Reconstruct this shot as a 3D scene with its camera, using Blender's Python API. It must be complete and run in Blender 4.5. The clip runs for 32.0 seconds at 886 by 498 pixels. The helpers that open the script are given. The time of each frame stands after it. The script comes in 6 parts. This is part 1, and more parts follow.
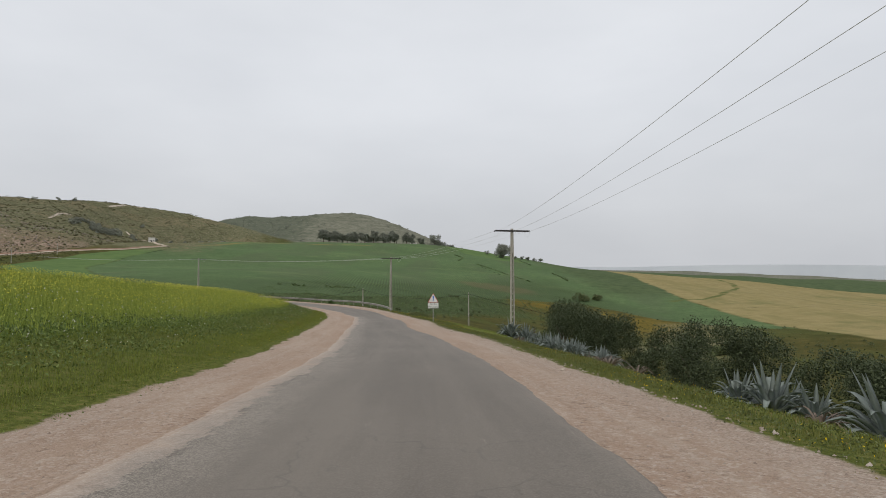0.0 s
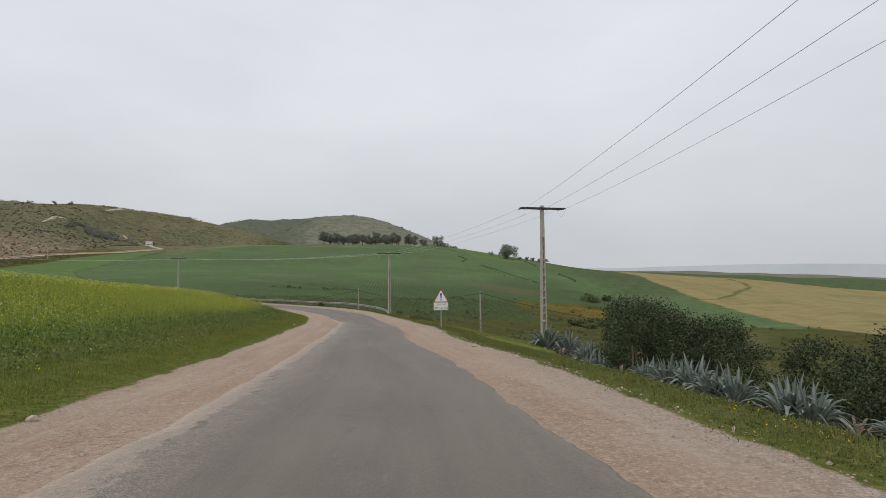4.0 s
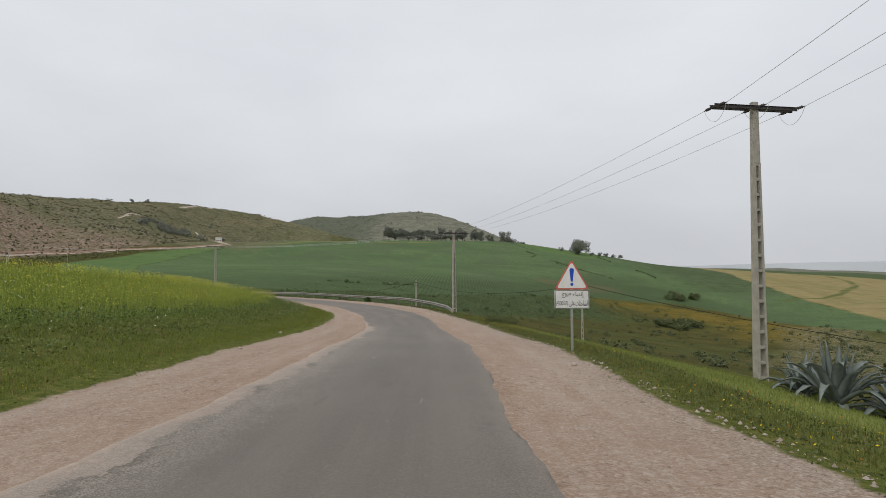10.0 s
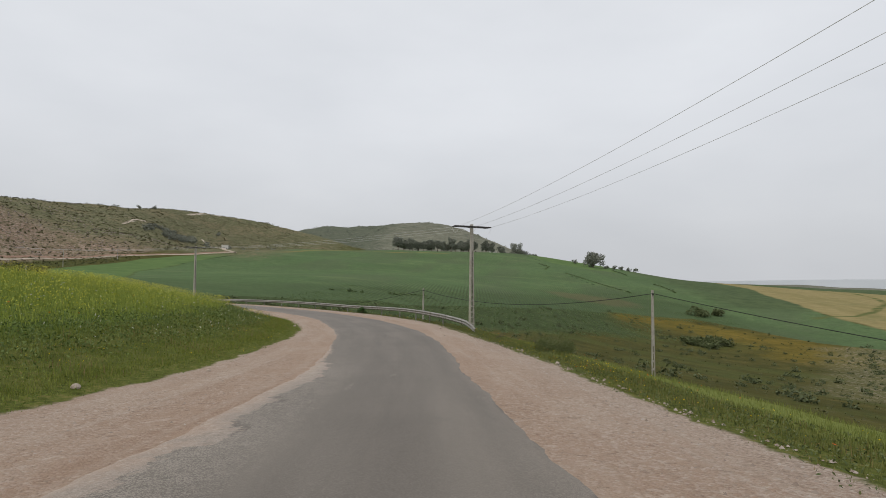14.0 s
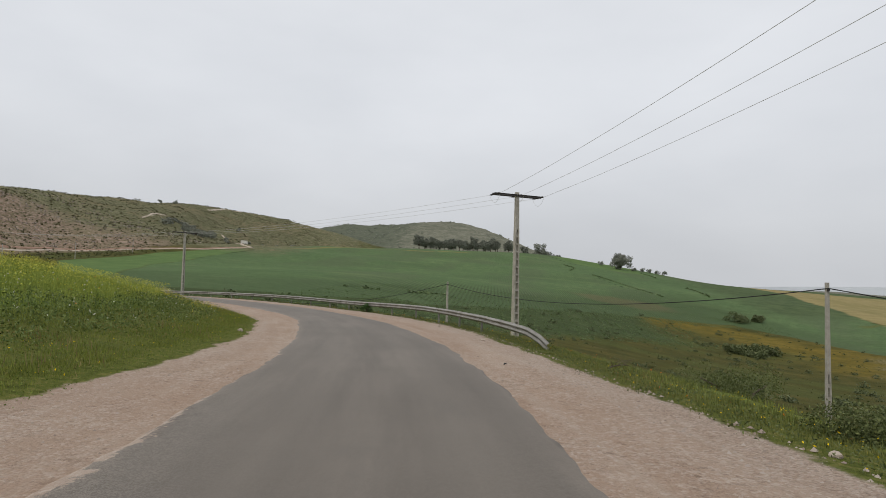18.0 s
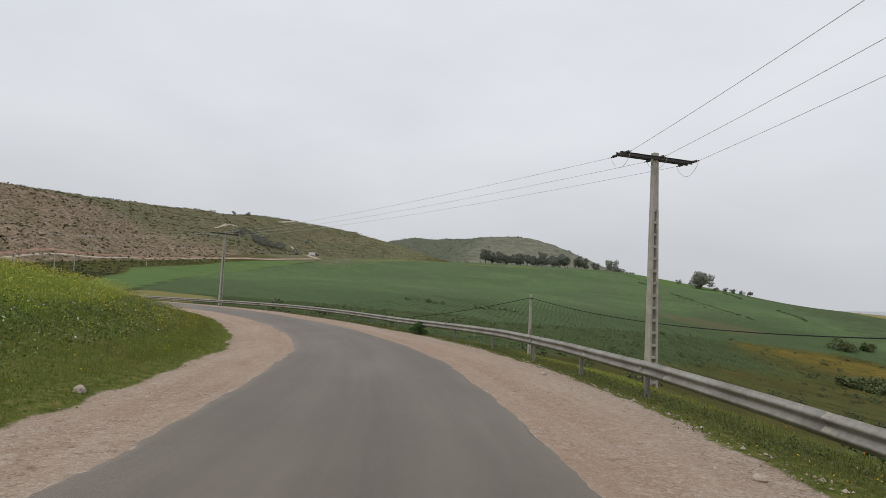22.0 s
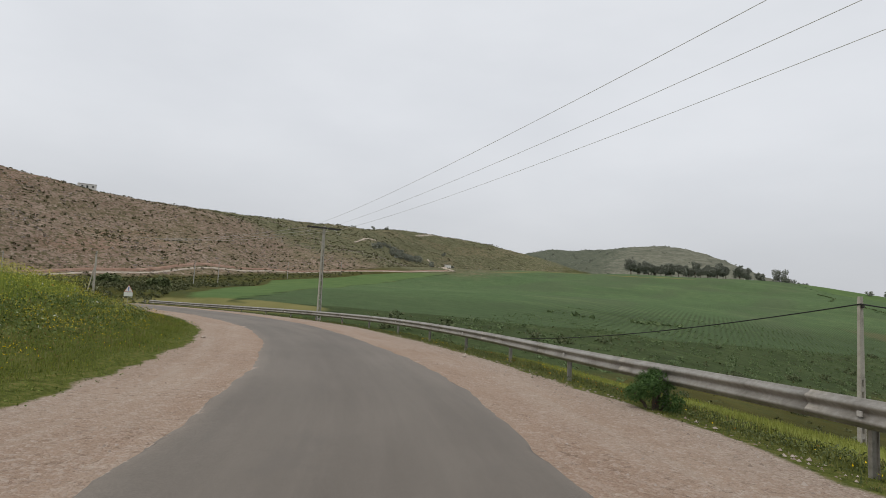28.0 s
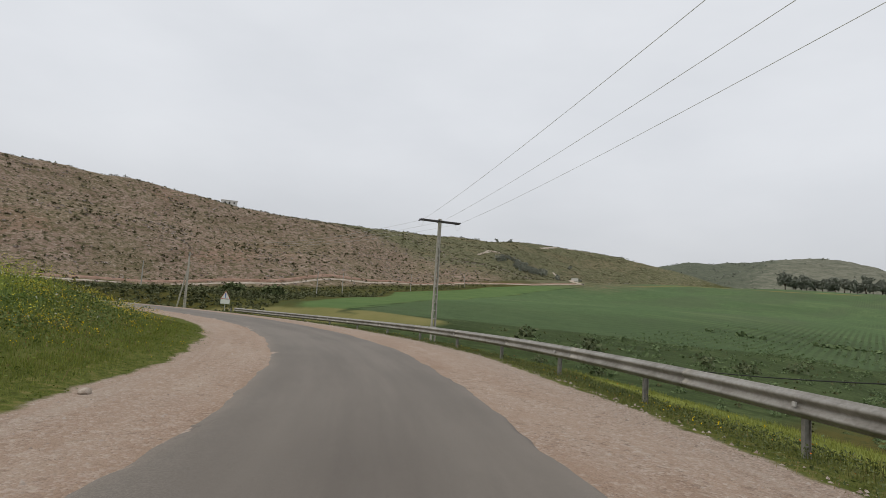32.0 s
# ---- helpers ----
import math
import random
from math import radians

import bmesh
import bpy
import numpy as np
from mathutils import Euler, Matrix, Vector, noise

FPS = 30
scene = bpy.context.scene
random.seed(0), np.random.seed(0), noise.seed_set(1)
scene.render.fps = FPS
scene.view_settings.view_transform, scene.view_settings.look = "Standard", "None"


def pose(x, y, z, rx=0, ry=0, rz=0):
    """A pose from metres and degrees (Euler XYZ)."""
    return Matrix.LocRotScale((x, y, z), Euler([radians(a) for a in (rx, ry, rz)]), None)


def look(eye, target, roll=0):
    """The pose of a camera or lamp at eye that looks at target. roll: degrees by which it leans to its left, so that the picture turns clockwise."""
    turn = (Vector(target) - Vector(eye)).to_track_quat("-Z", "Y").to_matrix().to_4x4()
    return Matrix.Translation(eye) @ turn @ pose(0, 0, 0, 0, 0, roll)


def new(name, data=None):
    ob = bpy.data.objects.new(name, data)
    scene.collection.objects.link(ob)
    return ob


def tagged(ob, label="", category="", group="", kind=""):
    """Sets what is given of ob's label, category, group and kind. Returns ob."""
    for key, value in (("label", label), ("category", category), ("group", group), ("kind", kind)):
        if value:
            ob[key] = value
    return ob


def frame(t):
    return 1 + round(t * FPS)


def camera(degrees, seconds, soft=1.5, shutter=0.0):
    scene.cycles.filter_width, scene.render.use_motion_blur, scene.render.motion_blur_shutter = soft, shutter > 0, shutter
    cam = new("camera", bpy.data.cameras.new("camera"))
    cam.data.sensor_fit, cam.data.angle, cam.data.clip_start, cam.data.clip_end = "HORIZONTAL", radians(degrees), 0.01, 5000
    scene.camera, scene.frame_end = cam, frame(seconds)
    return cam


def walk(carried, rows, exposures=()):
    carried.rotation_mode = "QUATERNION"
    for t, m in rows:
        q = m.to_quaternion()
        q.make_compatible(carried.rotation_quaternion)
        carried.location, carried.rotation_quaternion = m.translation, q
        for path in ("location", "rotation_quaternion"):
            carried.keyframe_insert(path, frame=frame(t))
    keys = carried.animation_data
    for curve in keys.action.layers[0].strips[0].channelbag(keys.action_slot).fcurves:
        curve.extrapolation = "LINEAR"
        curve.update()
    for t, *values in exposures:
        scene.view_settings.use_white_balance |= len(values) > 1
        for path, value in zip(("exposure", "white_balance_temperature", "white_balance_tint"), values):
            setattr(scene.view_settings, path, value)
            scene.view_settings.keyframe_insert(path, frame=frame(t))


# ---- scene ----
cam = camera(73.0, 32.0, soft=0.8)
PATH = [
    (0, (0.609, -0.675, 4.521), (0.728, 9.319, 4.838), -0.1),
    (0.5, (0.516, 1.006, 4.367), (0.549, 11.001, 4.676), -0.4),
    (1, (0.485, 2.593, 4.25), (0.506, 12.588, 4.587), -0.8),
    (1.5, (0.484, 4.165, 4.151), (0.46, 14.159, 4.473), -1.3),
    (2, (0.479, 5.796, 4.05), (0.476, 15.791, 4.38), -1.6),
    (2.5, (0.445, 7.545, 3.933), (0.49, 17.539, 4.273), -1.7),
    (3, (0.385, 9.381, 3.804), (0.473, 19.375, 4.133), -1.7),
    (3.5, (0.314, 11.257, 3.672), (0.429, 21.25, 4.021), -1.2),
    (5.5, (0.05, 18.516, 3.208), (-0.16, 28.507, 3.571), 1.3),
    (6, (-0.031, 20.32, 3.086), (-0.385, 30.308, 3.431), 1.5),
    (6.5, (-0.135, 22.163, 2.948), (-0.621, 32.146, 3.26), 1.4),
    (7, (-0.262, 24.028, 2.801), (-0.825, 34.005, 3.171), 1.2),
    (7.5, (-0.41, 25.891, 2.658), (-1.107, 35.861, 2.979), 0.7),
    (8, (-0.58, 27.726, 2.53), (-1.436, 37.684, 2.829), 0.9),
    (8.5, (-0.769, 29.513, 2.423), (-1.662, 39.466, 2.8), 1.1),
    (9, (-0.973, 31.252, 2.331), (-1.891, 41.199, 2.806), 0.9),
    (9.5, (-1.189, 32.95, 2.243), (-2.089, 42.902, 2.643), 0.4),
    (10, (-1.411, 34.612, 2.148), (-2.43, 44.554, 2.477), -0.5),
    (10.5, (-1.635, 36.25, 2.038), (-2.585, 46.199, 2.389), -0.5),
    (11, (-1.864, 37.909, 1.92), (-2.906, 47.846, 2.34), -0.6),
    (11.5, (-2.099, 39.639, 1.803), (-3.078, 49.579, 2.278), -1.1),
    (12, (-2.342, 41.491, 1.698), (-3.387, 51.425, 2.173), -0.6),
    (12.5, (-2.595, 43.492, 1.61), (-3.724, 53.416, 2.111), 0.1),
    (13, (-2.857, 45.573, 1.532), (-4.001, 55.496, 2.004), 0.5),
    (13.5, (-3.127, 47.638, 1.451), (-4.284, 57.56, 1.911), 0.5),
    (14, (-3.405, 49.594, 1.353), (-4.585, 59.51, 1.884), 0.3),
    (14.5, (-3.69, 51.378, 1.233), (-4.904, 61.293, 1.698), 0.2),
    (16.5, (-4.956, 58.347, 0.734), (-6.369, 68.231, 1.288), 0.4),
    (17, (-5.301, 60.317, 0.653), (-6.742, 70.195, 1.243), 0.7),
    (17.5, (-5.636, 62.271, 0.591), (-7.113, 72.145, 1.165), 1.2),
    (18, (-5.948, 64.114, 0.543), (-7.477, 73.982, 1.078), 1.3),
    (18.5, (-6.229, 65.781, 0.507), (-7.87, 75.628, 1.099), 1.2),
    (19, (-6.502, 67.334, 0.477), (-8.286, 77.152, 1.13), 1.3),
    (19.5, (-6.798, 68.866, 0.448), (-8.713, 78.659, 1.115), 1.6),
    (20, (-7.147, 70.472, 0.415), (-9.205, 80.235, 1.086), 1.9),
    (20.5, (-7.572, 72.214, 0.373), (-9.774, 81.943, 1.08), 2.3),
    (21, (-8.056, 74.032, 0.327), (-10.371, 83.731, 1.082), 2.9),
    (21.5, (-8.572, 75.836, 0.282), (-11.029, 85.497, 1.079), 3.0),
    (22, (-9.096, 77.536, 0.242), (-11.709, 87.159, 0.994), 2.6),
    (22.5, (-9.607, 79.069, 0.209), (-12.321, 88.669, 0.909), 2.1),
    (23, (-10.108, 80.489, 0.175), (-13.003, 90.033, 0.904), 1.3),
    (23.5, (-10.607, 81.878, 0.126), (-13.571, 91.399, 0.869), 1.2),
    (24, (-11.112, 83.316, 0.051), (-14.267, 92.779, 0.76), 1.1),
    (24.5, (-11.634, 84.865, -0.057), (-14.869, 94.291, 0.776), 1.5),
    (26.5, (-14.163, 91.575, -0.348), (-18.196, 100.685, 0.507), 2.1),
    (27, (-14.939, 93.208, -0.314), (-19.137, 102.242, 0.558), 2.2),
    (27.5, (-15.744, 94.786, -0.273), (-20.217, 103.692, 0.548), 2.2),
    (28, (-16.552, 96.296, -0.257), (-21.268, 105.071, 0.617), 2.7),
    (28.5, (-17.351, 97.733, -0.287), (-22.276, 106.386, 0.641), 3.1),
    (29, (-18.163, 99.115, -0.345), (-23.278, 107.655, 0.599), 3.3),
    (29.5, (-19.021, 100.467, -0.405), (-24.35, 108.875, 0.551), 3.1),
    (30, (-19.958, 101.816, -0.44), (-25.439, 110.122, 0.544), 3.1),
    (30.5, (-20.998, 103.179, -0.432), (-26.723, 111.318, 0.555), 3.1),
    (31, (-22.12, 104.542, -0.409), (-28.041, 112.54, 0.577), 3.2),
    (31.5, (-23.296, 105.882, -0.41), (-29.479, 113.674, 0.62), 3.5),
    (32, (-24.497, 107.179, -0.47), (-30.908, 114.789, 0.524), 3.6),
]
walk(cam, [(t, look(eye, target, roll)) for t, eye, target, roll in PATH])

# ---- light ----
world = bpy.data.worlds.new("overcast_sky")
world.use_nodes = True
scene.world = world
wn = world.node_tree.nodes
wl = world.node_tree.links
sky = wn.new("ShaderNodeTexSky")
sky.sky_type = "NISHITA"
sky.sun_disc = False
sky.sun_elevation = radians(52)
sky.sun_rotation = radians(200)
sky.dust_density = 5.0
sky.air_density = 1.0
sky.ozone_density = 1.0
haze = wn.new("ShaderNodeMix")
haze.data_type = "RGBA"
haze.inputs["Factor"].default_value = 0.93
cloud = wn.new("ShaderNodeTexNoise")
cloud.inputs["Scale"].default_value = 2.2
cloud.inputs["Detail"].default_value = 5.0
wmap = wn.new("ShaderNodeMapping")
wmap.inputs["Scale"].default_value = (1.0, 1.0, 2.6)
wco = wn.new("ShaderNodeTexCoord")
wl.new(wco.outputs["Generated"], wmap.inputs["Vector"])
wl.new(wmap.outputs["Vector"], cloud.inputs["Vector"])
cramp = wn.new("ShaderNodeValToRGB")
cramp.color_ramp.elements[0].position = 0.3
cramp.color_ramp.elements[0].color = (7.0, 7.22, 7.6, 1)
cramp.color_ramp.elements[1].position = 0.7
cramp.color_ramp.elements[1].color = (8.0, 8.2, 8.55, 1)
wl.new(cloud.outputs["Fac"], cramp.inputs["Fac"])
wl.new(sky.outputs["Color"], haze.inputs["A"])
wl.new(cramp.outputs["Color"], haze.inputs["B"])
# thicker haze towards the horizon
split = wn.new("ShaderNodeSeparateXYZ")
wl.new(wco.outputs["Generated"], split.inputs[0])
rise = wn.new("ShaderNodeMapRange")
rise.interpolation_type = "SMOOTHSTEP"
rise.inputs["From Min"].default_value = -0.02
rise.inputs["From Max"].default_value = 0.33
rise.inputs["To Min"].default_value = 0.80
rise.inputs["To Max"].default_value = 1.03
wl.new(split.outputs["Z"], rise.inputs["Value"])
dim = wn.new("ShaderNodeVectorMath")
dim.operation = "SCALE"
wl.new(haze.outputs["Result"], dim.inputs[0])
wl.new(rise.outputs["Result"], dim.inputs["Scale"])
bg = wn["Background"]
bg.inputs["Strength"].default_value = 0.1
wl.new(dim.outputs["Vector"], bg.inputs["Color"])

sun_data = bpy.data.lights.new("sun", "SUN")
sun_data.energy = 1.0
sun_data.angle = radians(25)
sun_data.color = (1.0, 0.93, 0.82)
sun = new("sun", sun_data)
sun.matrix_world = look((0, 0, 60), (25, 35, 0))

# ---- materials ----


class Mat:
    """A small builder of node materials."""

    def __init__(self, name, rough=0.9, metal=0.0):
        self.m = bpy.data.materials.new(name)
        self.m.use_nodes = True
        self.n = self.m.node_tree.nodes
        self.l = self.m.node_tree.links
        self.b = self.n["Principled BSDF"]
        self.b.inputs["Roughness"].default_value = rough
        self.b.inputs["Metallic"].default_value = metal
        self.b.inputs["Specular IOR Level"].default_value = 0.03 if rough > 0.94 else 0.2
        self.geo = self.n.new("ShaderNodeNewGeometry")

    def noise(self, scale, detail=6.0, rough=0.6, stretch=None):
        t = self.n.new("ShaderNodeTexNoise")
        t.inputs["Scale"].default_value = scale
        t.inputs["Detail"].default_value = detail
        t.inputs["Roughness"].default_value = rough
        src = self.geo.outputs["Position"]
        if stretch:
            mp = self.n.new("ShaderNodeMapping")
            mp.inputs["Rotation"].default_value = (0, 0, stretch[3] if len(stretch) > 3 else 0)
            mp.inputs["Scale"].default_value = stretch[:3]
            self.l.new(src, mp.inputs["Vector"])
            src = mp.outputs["Vector"]
        self.l.new(src, t.inputs["Vector"])
        return t.outputs["Fac"]

    def streaks(self, across, along, detail=6.0, rough=0.6):
        """Noise drawn out along the road, on the sheets that carry side and along."""
        q = self.n.new("ShaderNodeCombineXYZ")
        self.l.new(self.math("MULTIPLY", self.attr("side"), across), q.inputs[0])
        self.l.new(self.math("MULTIPLY", self.attr("along"), along), q.inputs[1])
        t = self.n.new("ShaderNodeTexNoise")
        t.inputs["Scale"].default_value = 1.0
        t.inputs["Detail"].default_value = detail
        t.inputs["Roughness"].default_value = rough
        self.l.new(q.outputs[0], t.inputs["Vector"])
        return t.outputs["Fac"]

    def attr(self, name):
        a = self.n.new("ShaderNodeAttribute")
        a.attribute_name = name
        return a.outputs["Fac"]

    def math(self, op, a, b=0.0, clamp=False):
        q = self.n.new("ShaderNodeMath")
        q.operation = op
        q.use_clamp = clamp
        for i, v in enumerate((a, b)):
            if isinstance(v, (int, float)):
                q.inputs[i].default_value = v
            else:
                self.l.new(v, q.inputs[i])
        return q.outputs[0]

    def step(self, v, lo, hi):
        r = self.n.new("ShaderNodeMapRange")
        r.interpolation_type = "SMOOTHSTEP"
        r.inputs["From Min"].default_value = lo
        r.inputs["From Max"].default_value = hi
        self.l.new(v, r.inputs["Value"])
        return r.outputs["Result"]

    def mix(self, f, a, b, mode="MIX"):
        q = self.n.new("ShaderNodeMix")
        q.data_type = "RGBA"
        q.blend_type = mode
        for key, v in (("Factor", f), ("A", a), ("B", b)):
            if isinstance(v, tuple):
                q.inputs[key].default_value = (*v, 1) if key != "Factor" else v
            elif isinstance(v, (int, float)):
                q.inputs[key].default_value = v
            else:
                self.l.new(v, q.inputs[key])
        return q.outputs["Result"]

    def ramp(self, f, *stops):
        r = self.n.new("ShaderNodeValToRGB")
        e = r.color_ramp.elements
        while len(e) < len(stops):
            e.new(0.5)
        for q, (p, c) in zip(e, stops):
            q.position, q.color = p, (*c, 1)
        self.l.new(f, r.inputs["Fac"])
        return r.outputs["Color"]

    def done(self, colour, bump=None, height=0.02, strength=0.5):
        if isinstance(colour, tuple):
            self.b.inputs["Base Color"].default_value = (*colour, 1)
        else:
            self.l.new(colour, self.b.inputs["Base Color"])
        if bump is not None:
            q = self.n.new("ShaderNodeBump")
            q.inputs["Strength"].default_value = strength
            q.inputs["Distance"].default_value = height
            self.l.new(bump, q.inputs["Height"])
            self.l.new(q.outputs["Normal"], self.b.inputs["Normal"])
        return self.m


def simple(name, dark, light, scale=8.0, rough=0.85, metal=0.0, bump=0.004):
    """Two-tone mottled surface with fine relief."""
    k = Mat(name, rough, metal)
    big, fine = k.noise(scale), k.noise(scale * 9)
    f = k.math("ADD", k.math("MULTIPLY", big, 0.6), k.math("MULTIPLY", fine, 0.4))
    return k.done(k.ramp(f, (0.36, dark), (0.64, light)), fine, bump)


def leafy(name, dark, light, rough=0.6):
    """Leaves and blades that vary from piece to piece."""
    k = Mat(name, rough)
    k.b.inputs["Specular IOR Level"].default_value = 0.08
    f = k.math("ADD", k.math("MULTIPLY", k.geo.outputs["Random Per Island"], 0.7), k.math("MULTIPLY", k.noise(0.7, 3), 0.45))
    return k.done(k.ramp(f, (0.15, dark), (0.95, light)))


# ---- the lie of the land ----
# Centre line of the road every ten metres: x, y, height.
CENTRE = [(0.88, -10.54, 3.79), (0.62, -0.54, 3.09), (0.44, 9.45, 2.39), (0.02, 19.45, 1.71), (-0.83, 29.41, 1.06), (-2.30, 39.29, 0.46), (-3.51, 49.22, 0.06), (-5.06, 59.10, -0.49), (-6.92, 68.92, -0.94), (-9.52, 78.58, -1.22), (-12.85, 88.01, -1.53), (-17.02, 97.07, -1.73), (-22.77, 105.23, -1.80), (-29.60, 112.53, -1.80), (-37.50, 118.63, -1.78), (-46.33, 123.31, -1.76), (-55.82, 126.42, -1.74), (-65.68, 128.02, -1.72), (-75.67, 128.42, -1.70), (-85.63, 127.62, -1.68), (-95.43, 125.63, -1.66), (-105.02, 122.81, -1.64), (-114.60, 119.96, -1.62), (-124.19, 117.10, -1.60)]
AHEAD = -10.0


def spline(points, per=20):
    pts = np.array(points)
    pts = np.vstack([2 * pts[0] - pts[1], pts, 2 * pts[-1] - pts[-2]])
    out = []
    for i in range(1, len(pts) - 2):
        p0, p1, p2, p3 = pts[i - 1:i + 3]
        u = np.linspace(0, 1, per, endpoint=False)[:, None]
        out.append(0.5 * (2 * p1 + (p2 - p0) * u + (2 * p0 - 5 * p1 + 4 * p2 - p3) * u ** 2 + (3 * p1 - p0 - 3 * p2 + p3) * u ** 3))
    return np.vstack([*out, pts[-2]])


ROAD = spline(CENTRE)
TANGENT = np.gradient(ROAD[:, :2], axis=0)
TANGENT /= np.linalg.norm(TANGENT, axis=1)[:, None]
ALONG = AHEAD + np.r_[0, np.cumsum(np.linalg.norm(np.diff(ROAD[:, :2], axis=0), axis=1))]


def road_frame(x, y):
    """Distance along the road, distance to its right and height of its middle, for arrays of points."""
    x, y = np.asarray(x, float), np.asarray(y, float)
    s, l, z = np.empty(x.size), np.empty(x.size), np.empty(x.size)
    for a in range(0, x.size, 4000):
        px, py = x[a:a + 4000, None], y[a:a + 4000, None]
        i = ((px - ROAD[::4, 0]) ** 2 + (py - ROAD[::4, 1]) ** 2).argmin(1) * 4
        dx, dy = px[:, 0] - ROAD[i, 0], py[:, 0] - ROAD[i, 1]
        ds = dx * TANGENT[i, 0] + dy * TANGENT[i, 1]
        s[a:a + 4000] = ALONG[i] + ds
        l[a:a + 4000] = dx * TANGENT[i, 1] - dy * TANGENT[i, 0]
        over = np.hypot(dx, dy)
        l[a:a + 4000] = np.sign(l[a:a + 4000]) * np.maximum(np.abs(l[a:a + 4000]), np.where(np.abs(ds) > 3, over, 0))
        z[a:a + 4000] = np.interp(ALONG[i] + np.clip(ds, -3, 3), ALONG, ROAD[:, 2])
    return s, l, z


def on_road(s, l):
    """The point l metres to the right of the road's middle, s metres along."""
    x, y = np.interp(s, ALONG, ROAD[:, 0]), np.interp(s, ALONG, ROAD[:, 1])
    tx, ty = np.interp(s, ALONG, TANGENT[:, 0]), np.interp(s, ALONG, TANGENT[:, 1])
    return x + l * ty, y - l * tx


def ease(v, lo, hi):
    u = np.clip((v - lo) / (hi - lo), 0, 1)
    return u * u * (3 - 2 * u)


def wave(x, y, size, seed=0):
    """Smooth relief from a few crossing waves, -1 to 1."""
    rng = np.random.default_rng(seed)
    out = 0
    for k in range(6):
        a, p, f = rng.uniform(0, 6.28), rng.uniform(0, 6.28), rng.uniform(0.6, 1.9) / size
        out = out + np.sin((x * np.cos(a) + y * np.sin(a)) * f * 6.28 + p) / 6 * 1.6
    return out


# Swells and hollows: x, y, reach, height.
BASE = -0.6
LAND = [(-130, 720, 150, 20.3), (0, 850, 150, 19.4), (80, 640, 120, 6.1), (-100, 500, 140, -10.0), (60, 320, 90, -18.0), (20, 200, 60, -3.6), (120, 160, 90, -0.6), (230, 300, 130, 10.5), (250, 480, 130, -2.6), (-60, 240, 80, 9.3), (-130, 150, 90, -2.8), (-230, 250, 110, 0.4), (-280, 520, 150, 26.6), (20, 470, 90, 8.2), (350, 0, 260, -40.1), (550, 500, 260, -29.1), (420, 900, 200, -2.9), (0, 1000, 120, 9.6), (-90, 20, 120, 11.4), (30, 60, 60, 4.9), (-20, 340, 70, 11.2), (-200, 850, 130, 3.6), (-40, 140, 45, 0.3), (130, 850, 110, -12.3), (180, 250, 90, 2.4), (380, 650, 160, 13.1), (40, 770, 60, 7.0)]


def edge_left(s):
    return np.interp(s, [-10, 4, 10, 16, 22, 28, 34, 40, 46, 52, 58, 64, 70, 76, 82, 88, 94, 100, 106, 112, 118, 124, 130, 136, 300], [-5.08, -5.08, -5.1, -5.34, -5.52, -5.85, -5.78, -5.68, -5.46, -5.36, -5.43, -5.18, -4.92, -4.63, -4.5, -4.39, -4.48, -4.55, -4.6, -4.44, -4.22, -4.08, -3.95, -3.87, -3.65])


def edge_right(s):
    return np.interp(s, [-10, 4, 10, 16, 22, 28, 34, 40, 46, 52, 58, 64, 70, 76, 82, 88, 94, 100, 106, 112, 118, 124, 130, 136, 300], [3.96, 3.96, 3.87, 3.59, 3.6, 3.68, 3.71, 3.69, 3.67, 3.76, 3.69, 3.76, 3.69, 3.62, 3.84, 4.32, 4.54, 4.52, 4.52, 4.05, 3.88, 3.86, 4.14, 4.1, 4.0])


def hill_crest(y):
    return np.interp(y, [-200, 180, 460, 850, 1200, 2000], [-410, -395, -390, -432, -470, -600]), np.interp(y, [-200, 180, 240, 310, 413, 500, 620, 850, 1200, 2000], [70, 67, 66, 62.5, 63, 67, 76, 90, 103, 90])


def lip_at(s):
    """How far outside the gravel the verge ends and the steep slope begins."""
    return np.interp(s, [44, 52, 57, 62, 68, 74, 80, 84, 94, 100, 106], [7.1, 10.5, 9.0, 6.0, 3.8, 3.3, 3.0, 2.3, 2.6, 5.0, 7.1])


